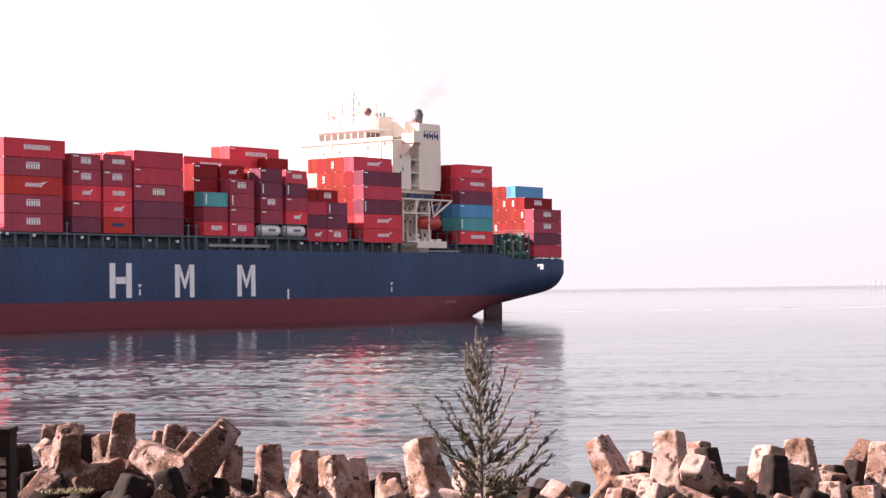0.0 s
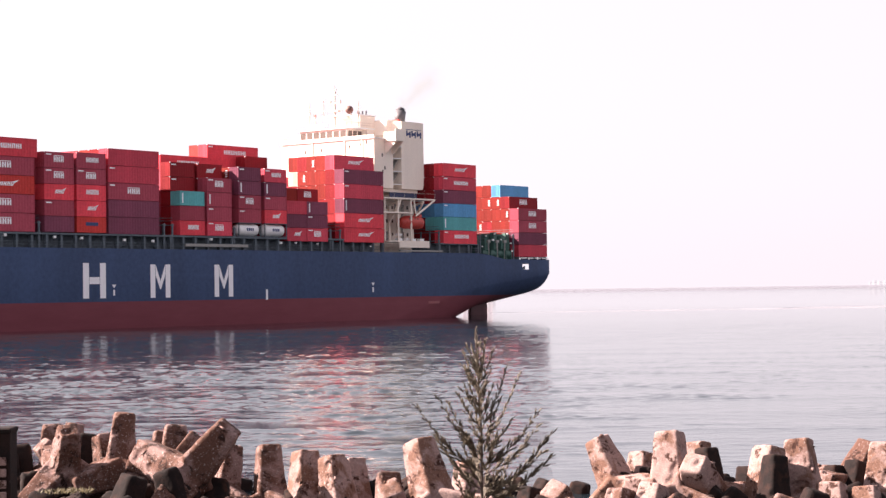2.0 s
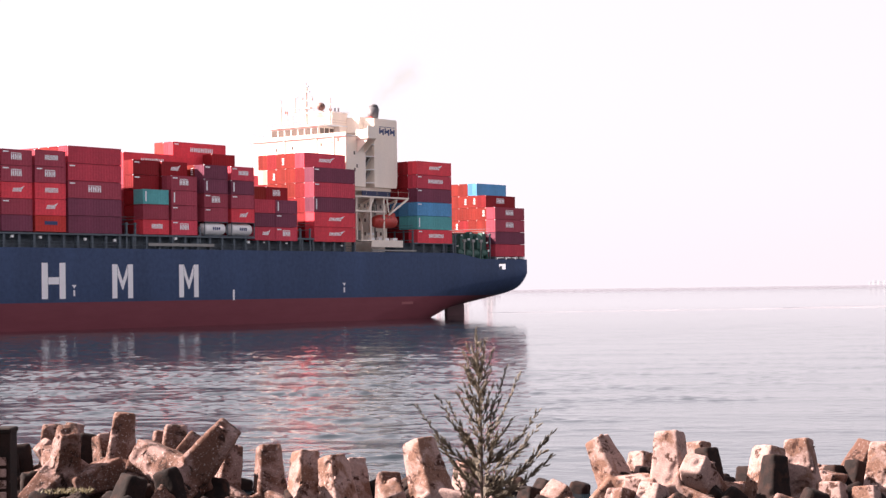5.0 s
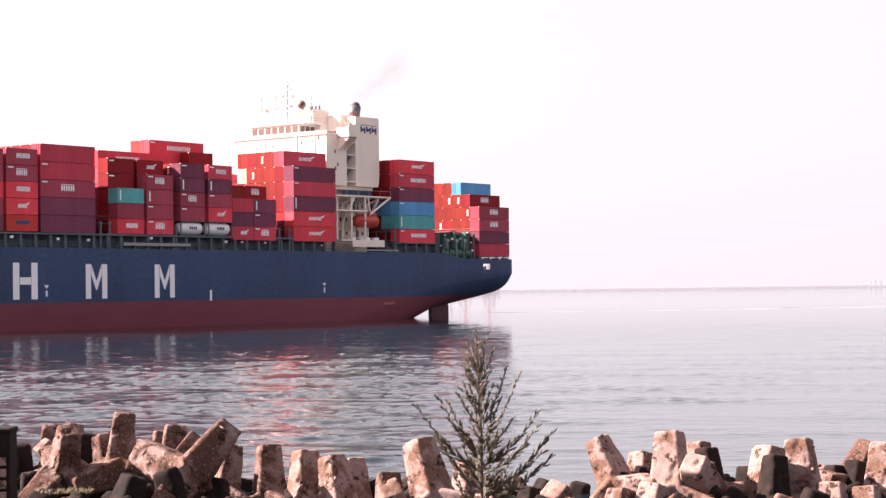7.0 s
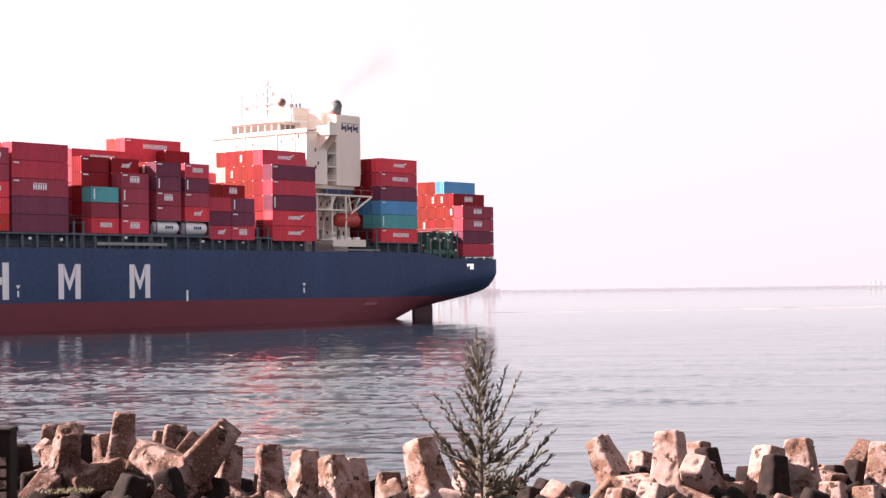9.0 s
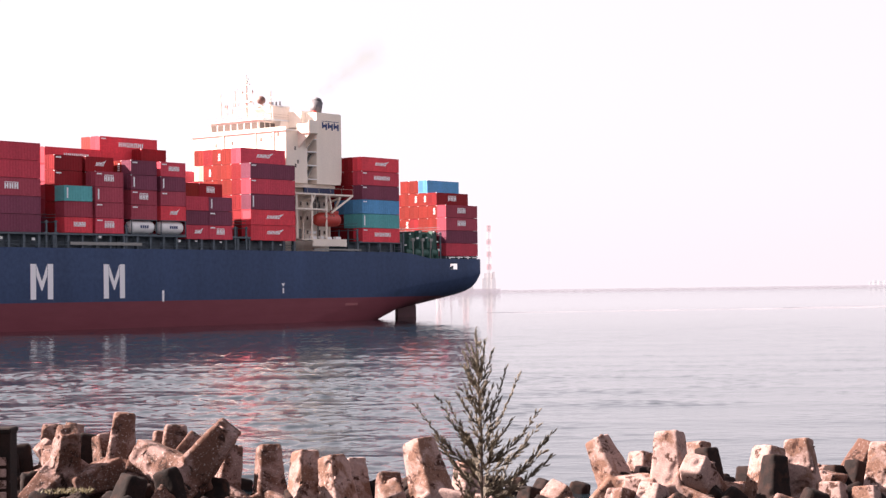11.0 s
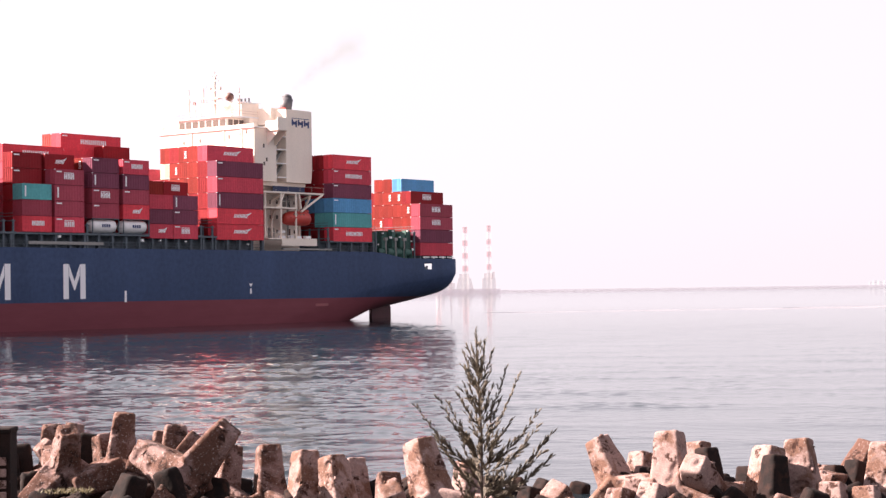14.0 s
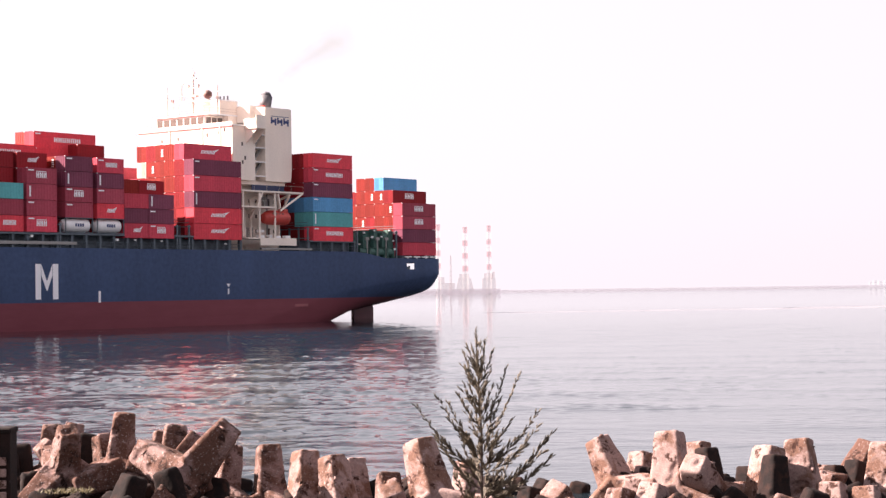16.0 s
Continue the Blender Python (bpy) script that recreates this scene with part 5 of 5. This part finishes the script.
    # lesser limbs that point towards and away from the water, and the short ones up the stem
    for k in range(26):
        t = 0.06 + 0.76 * (k + rnd.random()) / 26
        a = (90 if k % 2 else -90) + rnd.uniform(-60, 60)
        reach = (0.09 + 0.80 * (1 - t)) * rnd.uniform(0.5, 0.9)
        root = at(t)
        limb_of(root, root + Vector((math.cos(radians(a)) * reach, math.sin(radians(a)) * reach, reach * rnd.uniform(0.9, 1.5) + 0.06)), 0.003 + 0.004 * reach, 0.8)
    for k in range(14):
        plume(at(0.80 + 0.014 * k), Vector((rnd.gauss(0, 0.1), rnd.gauss(0, 0.1), 1)).normalized(), 0.13, 8)
    # feathery shoots hugging the upper stem
    for k in range(20):
        t = 0.60 + 0.30 * k / 19
        a = k * 2.4
        reach = 0.04 + 0.20 * (0.97 - t)
        root = at(t)
        limb_of(root, root + Vector((math.cos(a) * reach, math.sin(a) * reach, reach * 1.5 + 0.05)), 0.003, 0.45)
    part("foliage", leaves, M_NEEDLE, ob, "grey-green needle sprays")
    return ob


casuarina(0.585, 30.0, 1.95, 5.74)


def weed_tuft(x, y, z, n, spread, h, seed):
    rnd = random.Random(seed)
    bm = bmesh.new()
    for _ in range(n):
        p = Vector((rnd.gauss(0, spread), rnd.gauss(0, spread * 0.6), 0))
        d = Vector((rnd.gauss(0, 0.5), rnd.gauss(0, 0.5), 1)).normalized()
        needle(bm, p, d, h * rnd.uniform(0.5, 1.2), 0.02)
    ob = thing("weed_clump", bm, M_GRASS, "yellow-green weeds growing on the sea wall", "plant", "weeds on the sea wall", kind="stuff")
    ob.location = (x, y, z)


weed_tuft(-10.3, 49.0, 1.02, 190, 0.34, 0.15, 3)
weed_tuft(-10.9, 47.5, 0.8, 120, 0.25, 0.2, 4)


def sky_screen():
    """An unseen tree-like screen, added behind the viewer to block sky light on the land side."""
    rnd = random.Random(31)
    bm = bmesh.new()
    n = 90
    rows = []
    for i in range(n + 1):
        x = -140 + 280 * i / n
        top = 16.0 + 3.0 * noise.noise((x * 0.06, 0, 0)) + rnd.uniform(-0.8, 0.8)
        row = []
        for k in range(9):
            f = k / 8
            bulge = 2.2 * math.sin(math.pi * f) + rnd.uniform(-0.5, 0.5)
            row.append(bm.verts.new((x + rnd.uniform(-0.8, 0.8), -16 + bulge - 2.0 * f, 4.5 + (top - 4.5) * f)))
        rows.append(row)
    for a, b in zip(rows, rows[1:]):
        for k in range(8):
            bm.faces.new((a[k], b[k], b[k + 1], a[k + 1]))
    return thing("backdrop", bm, M_NEEDLE, "unseen dark green screen behind the viewer blocking sky light", "trees", kind="structure")


sky_screen()


# ---------------------------------------------------------------- smoke
def smoke_material():
    m = bpy.data.materials.new("thin_smoke")
    m.use_nodes = True
    nt = m.node_tree
    nt.nodes.clear()
    L = nt.links.new
    out = node(nt, "OutputMaterial")
    tr = node(nt, "BsdfTransparent")
    df = node(nt, "BsdfDiffuse")
    df.inputs["Color"].default_value = (0.80, 0.79, 0.34, 1)
    tc = node(nt, "TexCoord")
    ln = node(nt, "VectorMath")
    ln.operation = "LENGTH"
    flat = node(nt, "VectorMath")
    flat.operation = "MULTIPLY"
    flat.inputs[1].default_value = (1, 0, 1)
    L(tc.outputs["Object"], flat.inputs[0])
    L(flat.outputs[0], ln.inputs[0])
    fall = node(nt, "MapRange", From_Min=0.05, From_Max=1.0, To_Min=1.0, To_Max=0.0)
    fall.interpolation_type = "SMOOTHSTEP"
    L(ln.outputs["Value"], fall.inputs["Value"])
    n = node(nt, "TexNoise", Scale=1.6, Detail=5.0, Roughness=0.6)
    L(tc.outputs["Object"], n.inputs["Vector"])
    nr = node(nt, "MapRange", From_Min=0.3, From_Max=0.75, To_Min=0.02, To_Max=0.13)
    L(n.outputs["Fac"], nr.inputs["Value"])
    mul = node(nt, "Math")
    mul.operation = "MULTIPLY"
    L(fall.outputs[0], mul.inputs[0])
    L(nr.outputs[0], mul.inputs[1])
    mix = node(nt, "MixShader")
    L(mul.outputs[0], mix.inputs["Fac"])
    L(tr.outputs[0], mix.inputs[1])
    L(df.outputs[0], mix.inputs[2])
    L(mix.outputs[0], out.inputs["Surface"])
    return m


M_SMOKE = smoke_material()
SMOKE = tagged(new("smoke_plume"), "thin brownish smoke drifting from the funnel", "smoke")
PUFFS = []


def build_smoke():
    rnd = random.Random(9)
    for k in range(12):
        bm = bmesh.new()
        bmesh.ops.create_grid(bm, x_segments=14, y_segments=14, size=1.0, matrix=Matrix.Rotation(radians(90), 4, "X"))
        for v in bm.verts:
            v.co.y += 0.3 * noise.noise(v.co * 1.5 + Vector((k, 0, 0)))
        puff = part("puff", bm, M_SMOKE, SMOKE, smooth=True)
        r = 1.35 + 0.26 * k
        puff.scale = (r, r, r)
        puff.visible_shadow = False
        PUFFS.append((puff, k, rnd.uniform(-0.4, 0.4), rnd.uniform(-30, 30)))


build_smoke()


def build_wake():
    """Long low wash of a passing boat far out, a foam-streaked ridge in the water."""
    foam = surface("wash_foam", (0.30, 0.28, 0.31), 0.5, var=0.15, big=0.05, fine=0.6, bump=0.1)
    rnd = random.Random(2)
    for y0, x0, x1, w, slope in ((450, 10, 320, 0.45, 0.02), (477, 90, 320, 0.32, 0.02)):
        bm = bmesh.new()
        n = 140
        rows = []
        for i in range(n + 1):
            x = x0 + (x1 - x0) * i / n
            y = y0 + slope * (x - x0) * 6 + 1.5 * noise.noise((x * 0.03, y0, 0))
            ww = w * (0.25 + abs(noise.noise((x * 0.08, y0 * 0.1, 5.0))) * 2.2) * min(1, i / 12, (n - i) / 12 + 0.05)
            rows.append((bm.verts.new((x, y - ww, TIDE - 0.02)), bm.verts.new((x, y, TIDE + 0.03 + 0.10 * ww)), bm.verts.new((x, y + ww * 1.4, TIDE - 0.02))))
        for a, b in zip(rows, rows[1:]):
            bm.faces.new((a[0], b[0], b[1], a[1]))
            bm.faces.new((a[1], b[1], b[2], a[2]))
        thing("wash", bm, foam, "white streak of wash on the water", "foam", kind="structure")


build_wake()


# ---------------------------------------------------------------- what moves
def motions():
    times = tuple(2.0 * k for k in range(9))
    for ob, s, l, z in CARRIED:
        walk(ob, [(t, afloat(t, s, l, z)) for t in times])
    # the plume goes with the ship, its puffs rising and drifting aft
    walk(SMOKE, [(t, afloat(t, 26.8, 6.9, 45.2)) for t in times])
    for puff, k, dy, turn in PUFFS:
        rows = []
        for t in times:
            q = 2.05 * k - 12.0 + 1.05 * t
            if q < 0:
                rows.append((t, pose(-0.2, 0, -2.6 + q * 0.15, 0, turn + 2.0 * t, -20)))
            else:
                rows.append((t, pose(0.82 * q, dy, 0.2 + 0.62 * q - 0.006 * q * q, 0, turn + 2.0 * t, -20)))
        walk(puff, rows)
    # ripples drift across the channel; the sea stands TIDE above datum
    walk(WATER, [(t, pose(-0.35 * t, -0.55 * t, TIDE)) for t in times])


motions()
